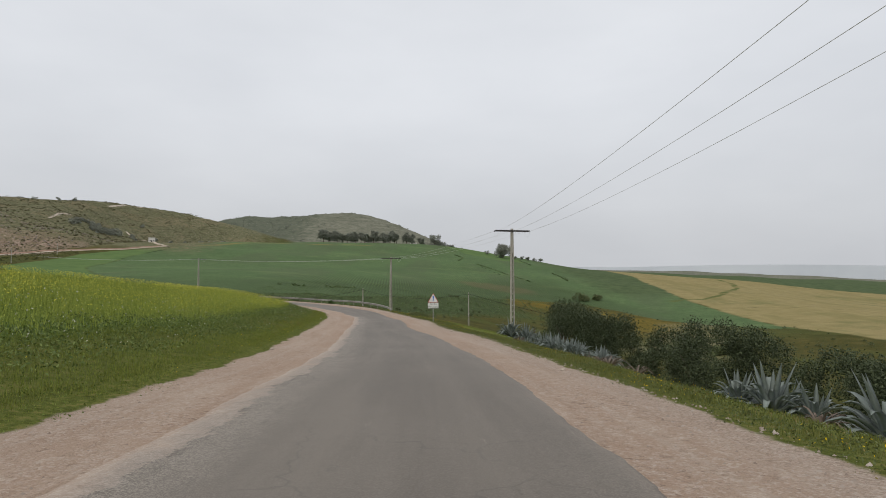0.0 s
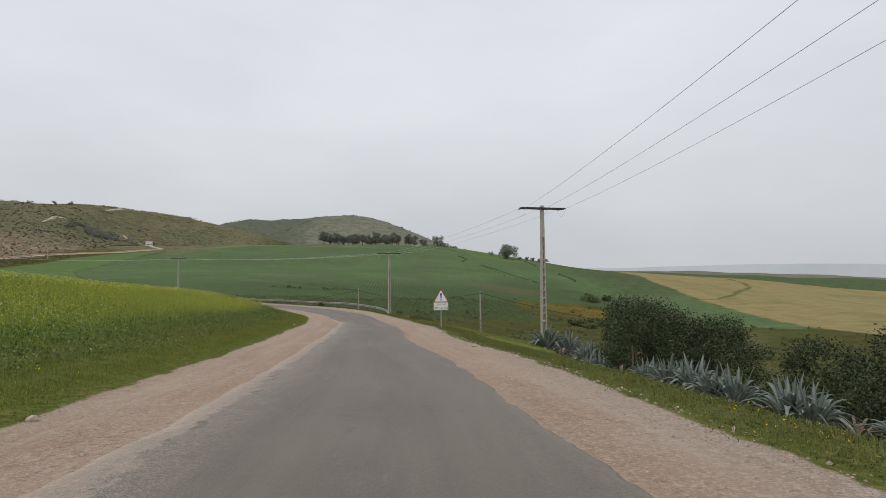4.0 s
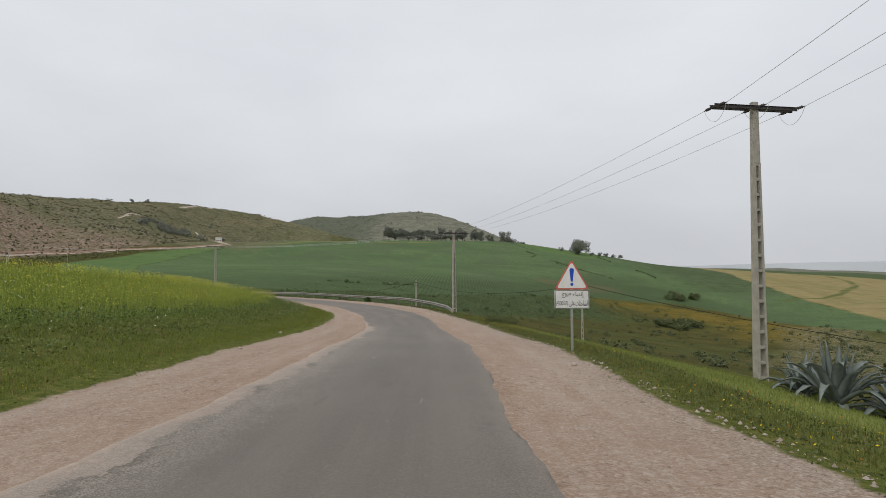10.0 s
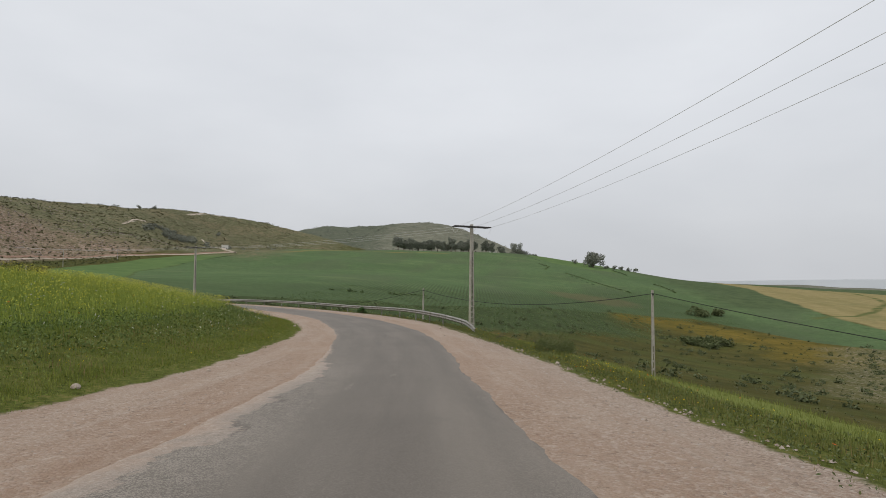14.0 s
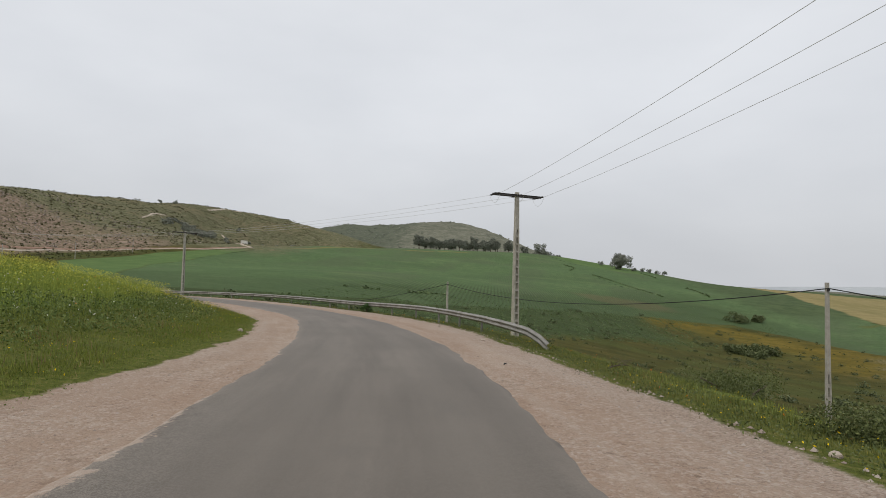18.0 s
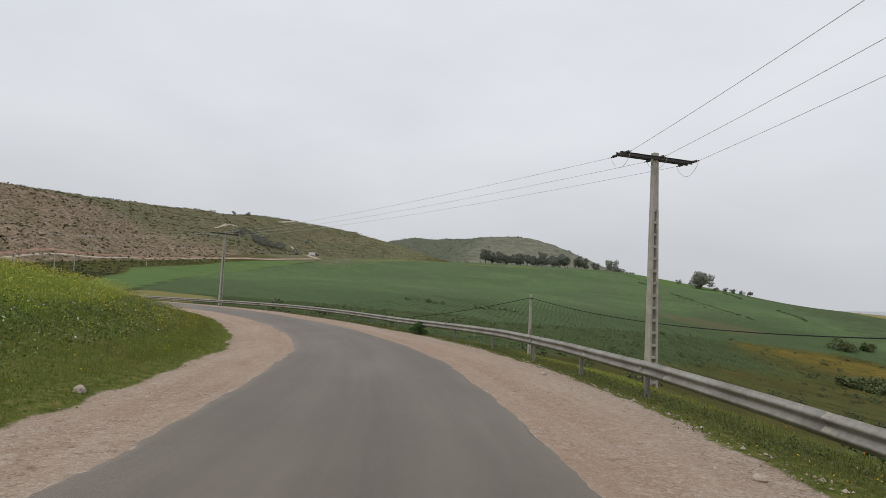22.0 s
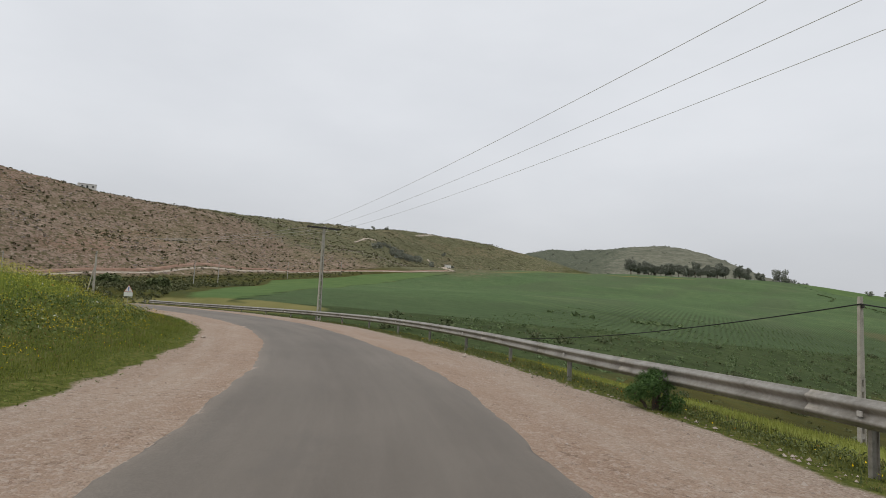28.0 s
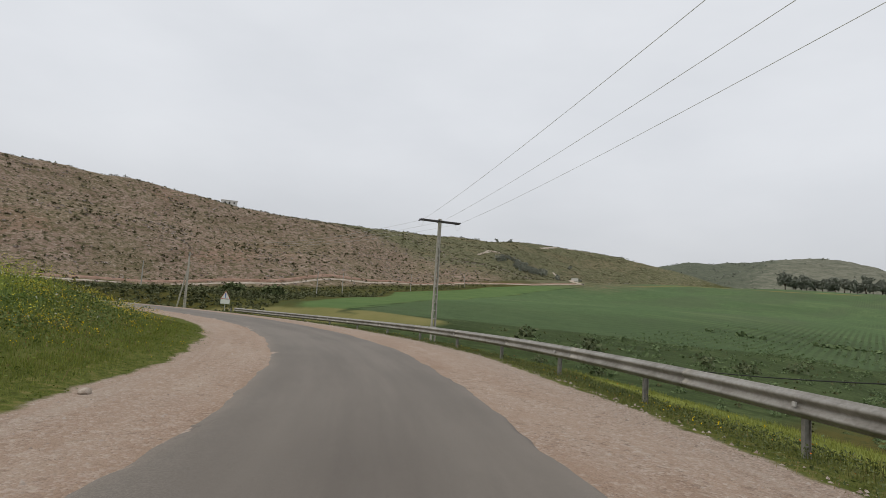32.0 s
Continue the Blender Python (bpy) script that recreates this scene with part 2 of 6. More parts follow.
def height(x, y, shape=None):
    """Height of the ground at arrays of points."""
    shape = np.shape(x)
    x, y = np.ravel(x).astype(float), np.ravel(y).astype(float)
    s, l, zr = road_frame(x, y)
    far = np.full(x.size, BASE)
    for cx, cy, r, h in LAND:
        far += h * np.exp(-((x - cx) ** 2 + (y - cy) ** 2) / (2 * r * r))
    far = far - 45 * ease(x, 350, 1500) - 20 * ease(y, 1200, 3000)
    # the rocky hill
    cx, ch = hill_crest(y)
    u = cx + 126 + 12 * wave(x, y, 130, 3) - x
    up = ease(u, 0, 138) * 0.6 + np.clip(u / 138, 0, 1) * 0.4
    keep = ease(y, -400, -100)
    far = far + np.maximum(ch - far, 0) * up * keep + up * (wave(x, y, 45, 5) * 1.0 + wave(x, y, 17, 6) * 0.5)
    far = far - 0.05 * np.clip(u - 160, 0, 500)
    # a spur that runs down from the hill behind the field
    ax, ay, bx, by = -470.0, 852.0, -215.0, 974.0
    run = np.clip(((x - ax) * (bx - ax) + (y - ay) * (by - ay)) / ((bx - ax) ** 2 + (by - ay) ** 2), -0.2, 1.15)
    off = np.hypot(x - ax - run * (bx - ax), y - ay - run * (by - ay))
    crest = np.interp(run, [-0.2, 0, 0.26, 0.43, 0.58, 0.7, 1.0, 1.15], [98, 97, 90, 82, 73, 65, 44, 30]) + wave(x, y, 40, 9) * 1.2
    far = far + np.maximum(crest - far, 0) * np.exp(-(off / 100) ** 2)
    # the far round hill
    brow = np.interp(x, [-640, -560, -500, -462, -430, -375, -279, -235, -189, -150, -110, -74, -22, 40, 120, 220], [8, 26, 62, 92, 102, 109, 113.5, 117, 118.5, 114, 105, 93, 70, 42, 14, 0])
    dome = (brow + (wave(x, y, 60, 12) * 1.6 + wave(x, y, 26, 13) * 0.9) * (brow > 30)) * np.exp(-((y - 1260) / 260) ** 2)
    far = np.maximum(far, np.where(dome > 2, np.minimum(far, 8) * 0.35 + dome, -999.0))
    # a paler ridge far behind it
    back = 146 * np.exp(-((x + 760) / 120) ** 2 - ((y - 1750) / 190) ** 2)
    far = np.maximum(far, np.where(back > 3, back, -999.0))
    far += wave(x, y, 160, 8) * 1.5 * ease(np.hypot(x, y - 70), 250, 500)
    # beside the road
    d = -(l - edge_left(s))
    bank = 0.16 * np.clip(d, 0, 4) + 0.20 * np.clip(d - 3, 0, 9) + (0.125 - 0.05 * ease(s, 70, 90)) * np.clip(d - 12, 0, 15) - 0.03 * np.clip(d - 26, 0, 80)
    e = l - edge_right(s)
    lip = lip_at(s)
    drop = -0.10 * np.clip(e, 0, 1.6) - np.interp(s, [44, 52, 70], [0.30, 0.23, 0.18]) * np.clip(e - 1.6, 0, lip - 1.6) - np.interp(s, [56, 70, 92, 100, 112], [0.45, 0.42, 0.42, 0.28, 0.33]) * np.clip(e - lip, 0, 60)
    flat = -0.05 * ease(np.abs(l), 1.2, 4.0)
    near = zr + np.where(l < 0, bank, drop) + flat + wave(x, y, 9, 1) * 0.06 * ease(np.maximum(d, e), 0.2, 3)
    w = np.where(l < 0, ease(d, 30, 75), ease(e, 8, 30))
    w = np.maximum(w, ease(s, 215, 280))
    z = near * (1 - w) + far * w
    return z.reshape(shape)


def ground_z(x, y):
    return float(height(np.array([x]), np.array([y]))[0])


def spread(fine_lo, fine_hi, step, lo, hi, grow=1.09, cap=90.0):
    """Grid lines: even in the middle, wider and wider outwards."""
    mid = list(np.arange(fine_lo, fine_hi + step / 2, step))
    for end, sign in ((hi, 1), (lo, -1)):
        g, out = step, []
        p = mid[-1] if sign > 0 else mid[0]
        while (p - end) * sign < 0:
            g = min(g * grow, cap if abs(p) > 1300 else (22.0 if abs(p) > 700 else 6.5 if abs(p) < 460 else 10.0))
            p += sign * g
            out.append(p)
        mid = mid + out if sign > 0 else out[::-1] + mid
    return np.array(mid)


def grid_mesh(name, X, Y, Z, material):
    ny, nx = X.shape
    me = bpy.data.meshes.new(name)
    idx = np.arange(nx * ny).reshape(ny, nx)
    quads = np.stack([idx[:-1, :-1], idx[:-1, 1:], idx[1:, 1:], idx[1:, :-1]], -1).reshape(-1, 4)
    me.vertices.add(nx * ny)
    me.vertices.foreach_set("co", np.stack([X, Y, Z], -1).ravel())
    me.loops.add(quads.size)
    me.loops.foreach_set("vertex_index", quads.ravel())
    me.polygons.add(len(quads))
    me.polygons.foreach_set("loop_start", np.arange(0, quads.size, 4))
    me.polygons.foreach_set("use_smooth", np.ones(len(quads), bool))
    me.update()
    me.validate()
    me.materials.append(material)
    return new(name, me)


# ---- the ground ----
def ground_material():
    k = Mat("land_cover", 0.95)
    fine, mid, broad = k.noise(1.4, 8, 0.7), k.noise(0.12, 6), k.noise(0.018, 5)
    veryfine = k.noise(14.0, 4, 0.7)
    jit = k.math("SUBTRACT", k.noise(0.09, 6, 0.65), 0.5)

    def zone(name, soft, wobble):
        return k.step(k.math("ADD", k.attr(name), k.math("MULTIPLY", jit, wobble)), -soft, soft)

    # scrub of the valley and the hill's foot: olive brown with darker growth and bare ochre soil
    tuft = k.noise(0.7, 7, 0.78)
    scrub = k.ramp(mid, (0.34, (0.052, 0.052, 0.015)), (0.5, (0.074, 0.068, 0.019)), (0.64, (0.105, 0.089, 0.027)))
    scrub = k.mix(k.math("MULTIPLY", k.step(k.noise(0.03, 5, 0.6), 0.46, 0.6), 0.6), scrub, (0.072, 0.09, 0.026))
    scrub = k.mix(k.math("MULTIPLY", k.step(tuft, 0.5, 0.6), 0.8), scrub, (0.055, 0.067, 0.024))
    scrub = k.mix(k.math("MULTIPLY", k.step(k.noise(2.2, 5, 0.75), 0.56, 0.66), 0.55), scrub, (0.125, 0.112, 0.042))
    soil = k.step(k.noise(0.05, 7, 0.7), 0.62, 0.70)
    scrub = k.mix(k.math("MULTIPLY", soil, 0.35), scrub, (0.20, 0.145, 0.082))
    # sown field, dark green in rows
    rows = k.n.new("ShaderNodeTexWave")
    rows.wave_type, rows.bands_direction = "BANDS", "X"
    rows.inputs["Scale"].default_value = 0.23
    rows.inputs["Distortion"].default_value = 0.9
    rows.inputs["Detail Scale"].default_value = 0.4
    turn = k.n.new("ShaderNodeMapping")
    turn.inputs["Rotation"].default_value = (0, 0, radians(-4))
    k.l.new(k.geo.outputs["Position"], turn.inputs["Vector"])
    k.l.new(turn.outputs["Vector"], rows.inputs["Vector"])
    field = k.ramp(k.math("ADD", k.math("MULTIPLY", broad, 0.6), k.math("MULTIPLY", mid, 0.4)), (0.34, (0.082, 0.128, 0.056)), (0.52, (0.102, 0.158, 0.067)), (0.68, (0.135, 0.188, 0.082)))
    field = k.mix(k.math("MULTIPLY", k.step(k.noise(0.3, 8, 0.75), 0.48, 0.57), 0.45), field, (0.066, 0.105, 0.046))
    field = k.mix(k.math("MULTIPLY", k.step(k.noise(0.022, 5, 0.6, (1, 0.35, 1, 0.35)), 0.48, 0.62), 0.45), field, (0.10, 0.12, 0.068))
    field = k.mix(k.math("MULTIPLY", k.step(k.noise(0.9, 5, 0.75), 0.50, 0.60), 0.45), field, (0.056, 0.085, 0.042))
    field = k.mix(k.math("MULTIPLY", k.step(k.noise(0.03, 4, 0.6, (0.4, 1.6, 1, 0.2)), 0.56, 0.68), 0.4), field, (0.15, 0.20, 0.085))
    drill = k.math("MULTIPLY", k.step(rows.outputs["Fac"], 0.35, 0.75), k.math("ADD", k.math("MULTIPLY", zone("rows", 25, 60), 0.75), k.math("MULTIPLY", k.step(k.noise(0.016, 4), 0.45, 0.62), 0.3)))
    field = k.mix(k.math("MULTIPLY", drill, 0.75), field, (0.05, 0.06, 0.03))
    field = k.mix(k.math("MULTIPLY", zone("low", 20, 30), 0.5), field, (0.062, 0.088, 0.042))
    field = k.mix(k.math("MULTIPLY", zone("bare", 6, 26), 0.5), field, (0.14, 0.115, 0.065))
    lime = k.ramp(mid, (0.35, (0.085, 0.14, 0.05)), (0.65, (0.115, 0.172, 0.06)))
    straw = k.ramp(k.math("ADD", k.math("MULTIPLY", mid, 0.6), k.math("MULTIPLY", fine, 0.4)), (0.35, (0.215, 0.18, 0.078)), (0.6, (0.29, 0.24, 0.115)))
    straw = k.mix(k.math("MULTIPLY", k.step(k.noise(0.05, 6, 0.65, (1, 0.2, 1, 0.5)), 0.5, 0.62), 0.5), straw, (0.19, 0.17, 0.07))
    straw = k.mix(k.math("MULTIPLY", k.step(k.noise(0.02, 5, 0.65), 0.55, 0.66), 0.55), straw, (0.135, 0.15, 0.06))
    # stony hillside: layers of stone and bushes that run level along the slope
    layer = (1, 1, 4)
    flat = (1, 1, 2.2)
    rocky = k.ramp(k.noise(0.1, 7, 0.68, flat), (0.32, (0.185, 0.13, 0.097)), (0.48, (0.24, 0.174, 0.132)), (0.66, (0.315, 0.24, 0.188)))
    rocky = k.mix(k.math("MULTIPLY", k.step(k.noise(0.022, 6, 0.65, flat), 0.47, 0.60), 0.55), rocky, (0.195, 0.16, 0.098))
    rocky = k.mix(k.math("MULTIPLY", k.step(k.noise(0.012, 5, 0.6, flat), 0.57, 0.63), 0.5), rocky, (0.255, 0.16, 0.112))
    rocky = k.mix(k.math("MULTIPLY", k.step(k.noise(0.6, 5, 0.7, flat), 0.56, 0.61), 0.7), rocky, (0.42, 0.355, 0.295))
    rocky = k.mix(k.math("MULTIPLY", k.step(k.noise(0.27, 5, 0.72, flat), 0.525, 0.56), 0.8), rocky, (0.12, 0.105, 0.056))
    rocky = k.mix(k.math("MULTIPLY", k.step(k.noise(0.55, 4, 0.72, flat), 0.54, 0.575), 0.85), rocky, (0.078, 0.074, 0.038))
    moss = k.ramp(k.noise(0.12, 7, 0.72, (1, 1, 4)), (0.36, (0.105, 0.105, 0.055)), (0.52, (0.148, 0.145, 0.08)), (0.66, (0.21, 0.19, 0.115)))
    moss = k.mix(k.math("MULTIPLY", k.step(k.noise(0.02, 6, 0.65, (1, 1, 3)), 0.48, 0.60), 0.6), moss, (0.20, 0.165, 0.098))
    moss = k.mix(k.math("MULTIPLY", k.step(k.noise(0.2, 6, 0.78, layer), 0.50, 0.57), 0.7), moss, (0.105, 0.108, 0.058))
    moss = k.mix(k.math("MULTIPLY", k.step(k.noise(0.22, 5, 0.72, flat), 0.535, 0.57), 0.85), moss, (0.07, 0.075, 0.04))
    moss = k.mix(k.math("MULTIPLY", k.step(k.noise(0.45, 5, 0.75, layer), 0.57, 0.62), 0.75), moss, (0.31, 0.275, 0.21))
    # far round hill: rock and bush tones, greyed in colour to suggest haze
    dome = k.ramp(k.noise(0.035, 8, 0.72, (1, 1, 5)), (0.38, (0.135, 0.14, 0.105)), (0.56, (0.19, 0.19, 0.145)), (0.7, (0.255, 0.25, 0.2)))
    dome = k.mix(k.math("MULTIPLY", k.step(k.noise(0.16, 7, 0.78, (1, 1, 3)), 0.50, 0.57), 0.6), dome, (0.10, 0.108, 0.078))
    dome = k.mix(k.math("MULTIPLY", k.step(k.noise(0.1, 7, 0.78, (1, 1, 4)), 0.58, 0.66), 0.6), dome, (0.33, 0.30, 0.25))
    dome = k.mix(k.math("MULTIPLY", zone("wooded", 30, 190), 0.85), dome, k.ramp(k.noise(0.12, 7, 0.75), (0.38, (0.07, 0.082, 0.06)), (0.62, (0.125, 0.138, 0.098))))
    ochre = k.ramp(k.math("ADD", k.math("MULTIPLY", mid, 0.6), k.math("MULTIPLY", k.noise(0.5, 6, 0.7), 0.4)), (0.36, (0.088, 0.076, 0.018)), (0.5, (0.15, 0.112, 0.022)), (0.64, (0.205, 0.145, 0.03)))
    verge = k.ramp(k.math("ADD", k.math("MULTIPLY", fine, 0.6), k.math("MULTIPLY", veryfine, 0.4)), (0.36, (0.06, 0.07, 0.018)), (0.5, (0.10, 0.115, 0.028)), (0.64, (0.16, 0.15, 0.05)))
    slope = k.ramp(k.math("ADD", k.math("MULTIPLY", mid, 0.4), k.math("MULTIPLY", veryfine, 0.6)), (0.36, (0.15, 0.175, 0.036)), (0.52, (0.205, 0.23, 0.052)), (0.66, (0.27, 0.28, 0.075)))
    slope = k.mix(k.math("MULTIPLY", k.step(k.noise(0.22, 6, 0.65), 0.5, 0.62), 0.45), slope, (0.095, 0.135, 0.035))
    crop = k.ramp(k.math("ADD", k.math("MULTIPLY", fine, 0.6), k.math("MULTIPLY", veryfine, 0.4)), (0.36, (0.05, 0.08, 0.018)), (0.52, (0.095, 0.14, 0.03)), (0.66, (0.16, 0.195, 0.048)))
    # far plain: distance haze put into the ground colour as pale grey-blue
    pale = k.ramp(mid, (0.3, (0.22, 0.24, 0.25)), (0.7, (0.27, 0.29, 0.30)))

    greenery = k.ramp(k.math("ADD", k.math("MULTIPLY", mid, 0.5), k.math("MULTIPLY", fine, 0.5)), (0.36, (0.04, 0.056, 0.022)), (0.52, (0.062, 0.086, 0.034)), (0.66, (0.105, 0.132, 0.054)))
    ridges = k.step(k.noise(0.5, 5, 0.7, (0.3, 2.6, 1, 0.35)), 0.5, 0.58)
    greenery = k.mix(k.math("MULTIPLY", ridges, 0.6), greenery, (0.036, 0.05, 0.021))
    c = scrub
    c = k.mix(k.math("MULTIPLY", zone("ochre", 14, 40), 0.8), c, ochre)
    stony = k.mix(k.step(k.noise(0.8, 7, 0.8), 0.5, 0.6), (0.11, 0.108, 0.045), (0.36, 0.31, 0.25))
    c = k.mix(k.math("MULTIPLY", zone("stony", 8, 30), 0.6), c, stony)
    c = k.mix(zone("greenery", 10, 30), c, greenery)
    c = k.mix(zone("field", 1.5, 7), c, field)
    c = k.mix(zone("lime", 1.2, 3), c, lime)
    c = k.mix(zone("upland", 20, 60), c, k.ramp(mid, (0.35, (0.06, 0.088, 0.04)), (0.65, (0.09, 0.12, 0.055))))
    c = k.mix(zone("straw", 2.0, 9), c, straw)
    c = k.mix(zone("grass_track", 1.2, 4), c, k.ramp(fine, (0.35, (0.075, 0.095, 0.03)), (0.65, (0.13, 0.14, 0.05))))
    c = k.mix(zone("dry", 0.9, 4), c, k.ramp(mid, (0.3, (0.15, 0.15, 0.055)), (0.7, (0.23, 0.205, 0.085))))
    c = k.mix(zone("hill", 6, 30), c, rocky)
    c = k.mix(zone("moss", 25, 90), c, moss)
    c = k.mix(zone("dome", 15, 40), c, dome)
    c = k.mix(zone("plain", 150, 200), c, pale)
    c = k.mix(zone("near_right", 1.2, 4), c, verge)
    lea = k.ramp(k.math("ADD", k.math("MULTIPLY", mid, 0.4), k.math("MULTIPLY", veryfine, 0.6)), (0.36, (0.11, 0.14, 0.034)), (0.52, (0.165, 0.195, 0.05)), (0.66, (0.225, 0.24, 0.072)))
    c = k.mix(zone("lea", 0.5, 2), c, lea)
    c = k.mix(zone("slope", 0.5, 2), c, slope)
    c = k.mix(zone("near_left", 0.6, 2), c, verge)
    c = k.mix(zone("crop", 0.8, 3), c, crop)
    c = k.mix(zone("pale_track", 0.6, 1.5), c, (0.5, 0.45, 0.38))
    c = k.mix(k.math("MULTIPLY", zone("ditch", 0.5, 1.6), 0.8), c, (0.03, 0.05, 0.02))
    return k.done(c, k.math("ADD", fine, veryfine), 0.08, 0.6)


def line_side(x, y, a, b):
    """Signed distance to the right of the line from a to b."""
    dx, dy = b[0] - a[0], b[1] - a[1]
    n = math.hypot(dx, dy)
    return ((x - a[0]) * dy - (y - a[1]) * dx) / n


def near_line(x, y, pts):
    """Distance to a polyline."""
    best = np.full(np.shape(x), 1e9)
    for (ax, ay), (bx, by) in zip(pts[:-1], pts[1:]):
        dx, dy = bx - ax, by - ay
        u = np.clip(((x - ax) * dx + (y - ay) * dy) / (dx * dx + dy * dy), 0, 1)
        best = np.minimum(best, np.hypot(x - ax - u * dx, y - ay - u * dy))
    return best


def build_ground():
    gx = spread(-60, 26, 1.0, -4600, 4600)
    gy = spread(-14, 140, 1.0, -2500, 4700)
    X, Y = np.meshgrid(gx, gy)
    Z = height(X, Y)
    s, l, _ = road_frame(X.ravel(), Y.ravel())
    s, l = s.reshape(X.shape), l.reshape(X.shape)
    # the ground keeps a hand's depth under the road bed
    bed = ease(l, edge_left(s) - 0.3, edge_left(s) + 0.5) * (1 - ease(l, edge_right(s) - 0.5, edge_right(s) + 0.3))
    Z = Z - 0.12 * bed
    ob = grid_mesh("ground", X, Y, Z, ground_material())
    cx, _ = hill_crest(Y)
    u = cx + 126 + 12 * wave(X, Y, 130, 3) - X
    e, d = l - edge_right(s), -(l - edge_left(s))
    field = Y - np.interp(X, [-83, -53, -43, -33, -14, 5, 18, 48, 90, 109, 121, 150], [158, 192, 212, 220, 260, 299, 325, 361, 374, 350, 310, 262])
    dark = np.interp(Y, [158, 322, 413, 494, 700], [-83, -187, -210, -215, -230])
    west = np.interp(Y, [158, 313, 404, 457, 500], [-93, -226, -239, -226, -214])
    east = X - np.interp(Y, [150, 219, 274, 330, 390, 430, 506, 602, 670], [200, 172, 158, 162, 166, 170, 180, 192, 185])
    gully = np.interp(Y, [90, 160, 225, 300], [40, 62, 98, 130])
    strip = line_side(X, Y, (-14, 800), (60, 606))
    masks = {
        "hill": u,
        "moss": np.minimum(np.minimum(Y - 455 - 0.31 * (X + 262), u + 60), 2000),
        "dome": np.minimum(Y - 930, 800),
        "wooded": np.minimum(-232 - X, 1500 - Y),
        "greenery": np.minimum(np.minimum(field + 75, 42 - X), X + 95),
        "field": np.minimum(np.minimum(field, -east), np.minimum(np.minimum(860 - Y, 700 - np.abs(X)), X - dark)),
        "lime": np.maximum(np.minimum(np.minimum(dark - X, X - west), np.minimum(Y - 158, 498 - Y)), np.minimum(np.minimum(-strip, Y - 600), np.minimum(830 - Y, 90 - X))),
        "straw": np.minimum(np.minimum(east, Y - 195), np.minimum(602 - 0.5 * (X - 303) - Y, 900 - X)),
        "upland": np.minimum(np.minimum(X - 120, Y - 420), 1900 - np.hypot(X, Y)),
        "dry": np.maximum(np.maximum(3.2 - near_line(X, Y, [(-101, 150), (-86, 157), (-73, 161)]), 4 - near_line(X, Y, [(-216, 520), (-212, 560), (-198, 606), (-166, 646), (-118, 656), (-70, 668)])), -50),
        "stony": np.minimum(14 - np.abs(X - gully), np.minimum(Y - 150, 300 - Y)),
        "ochre": 17 - near_line(X, Y, [(50, 352), (72, 354), (92, 330), (108, 300), (100, 262)]),
        "grass_track": 2.3 - near_line(X, Y, [(150, 385), (165, 396), (178, 395), (198, 415), (225, 455), (252, 498), (278, 557), (284, 600)]),
        "low": np.minimum(60 - field, 130 - X),
        "rows": np.minimum(np.minimum(field - 4, 95 - field), np.minimum(X + 60, 95 - X)),
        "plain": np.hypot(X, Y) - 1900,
        "near_right": np.where(l > 0, np.minimum(lip_at(s) + 1.2 - e, e + 0.6), -20.0),
        "slope": np.where(l > 0, np.minimum(np.minimum(lip_at(s) + 1.2 - e, e - 1.6), s - 92), -20.0),
        "lea": np.where(l > 0, np.minimum(lip_at(s) + 1.2 - e, e - 1.6), -20.0),
        "bare": 20 - np.hypot((X - 41) * 0.8, (Y - 398) * 1.3),
        "near_left": np.where(l < 0, np.minimum(6 - d, d + 0.6), -20.0),
        "crop": np.where(l < 0, np.minimum(d - 4.2, 70 - d), -20.0),
        "pale_track": 1.7 - np.minimum(near_line(X, Y, [(-352, 684), (-318, 655), (-290, 610), (-238, 512), (-220, 494)]), np.minimum(near_line(X, Y, [(-345, 535), (-357, 590)]), near_line(X, Y, [(-412, 755), (-416, 805), (-405, 830)]))),
        "ditch": 1.3 - np.minimum(np.minimum(near_line(X, Y, [(38, 522), (53, 470), (70, 439)]), near_line(X, Y, [(103, 526), (108, 484)])), np.minimum(near_line(X, Y, [(-83, 158), (-187, 322), (-210, 413), (-215, 494)]), np.minimum(near_line(X, Y, [(-10, 780), (23, 684), (57, 614)]), near_line(X, Y, [(160, 352), (230, 330), (330, 312)])))),
    }
    for name, v in masks.items():
        a = ob.data.attributes.new(name, "FLOAT", "POINT")
        a.data.foreach_set("value", np.clip(v, -2000, 2000).astype(np.float32).ravel())
    tagged(ob, "rolling spring farmland of green fields, scrub and rocky hillside", "ground", kind="structure")


build_ground()


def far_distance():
    """A low skyline of the distant plain, all round at the edge of the land, its haze painted in as pale colour."""
    k = Mat("painted_haze", 1.0)
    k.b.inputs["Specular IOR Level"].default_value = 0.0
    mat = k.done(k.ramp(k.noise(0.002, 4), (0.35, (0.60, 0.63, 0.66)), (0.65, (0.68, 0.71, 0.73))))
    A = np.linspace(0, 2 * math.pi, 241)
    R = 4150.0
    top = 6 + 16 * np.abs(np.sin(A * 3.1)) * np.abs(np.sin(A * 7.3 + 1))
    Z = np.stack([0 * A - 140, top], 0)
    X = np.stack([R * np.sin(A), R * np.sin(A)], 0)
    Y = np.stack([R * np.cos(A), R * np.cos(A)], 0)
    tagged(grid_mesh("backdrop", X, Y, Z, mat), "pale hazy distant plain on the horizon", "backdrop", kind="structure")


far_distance()


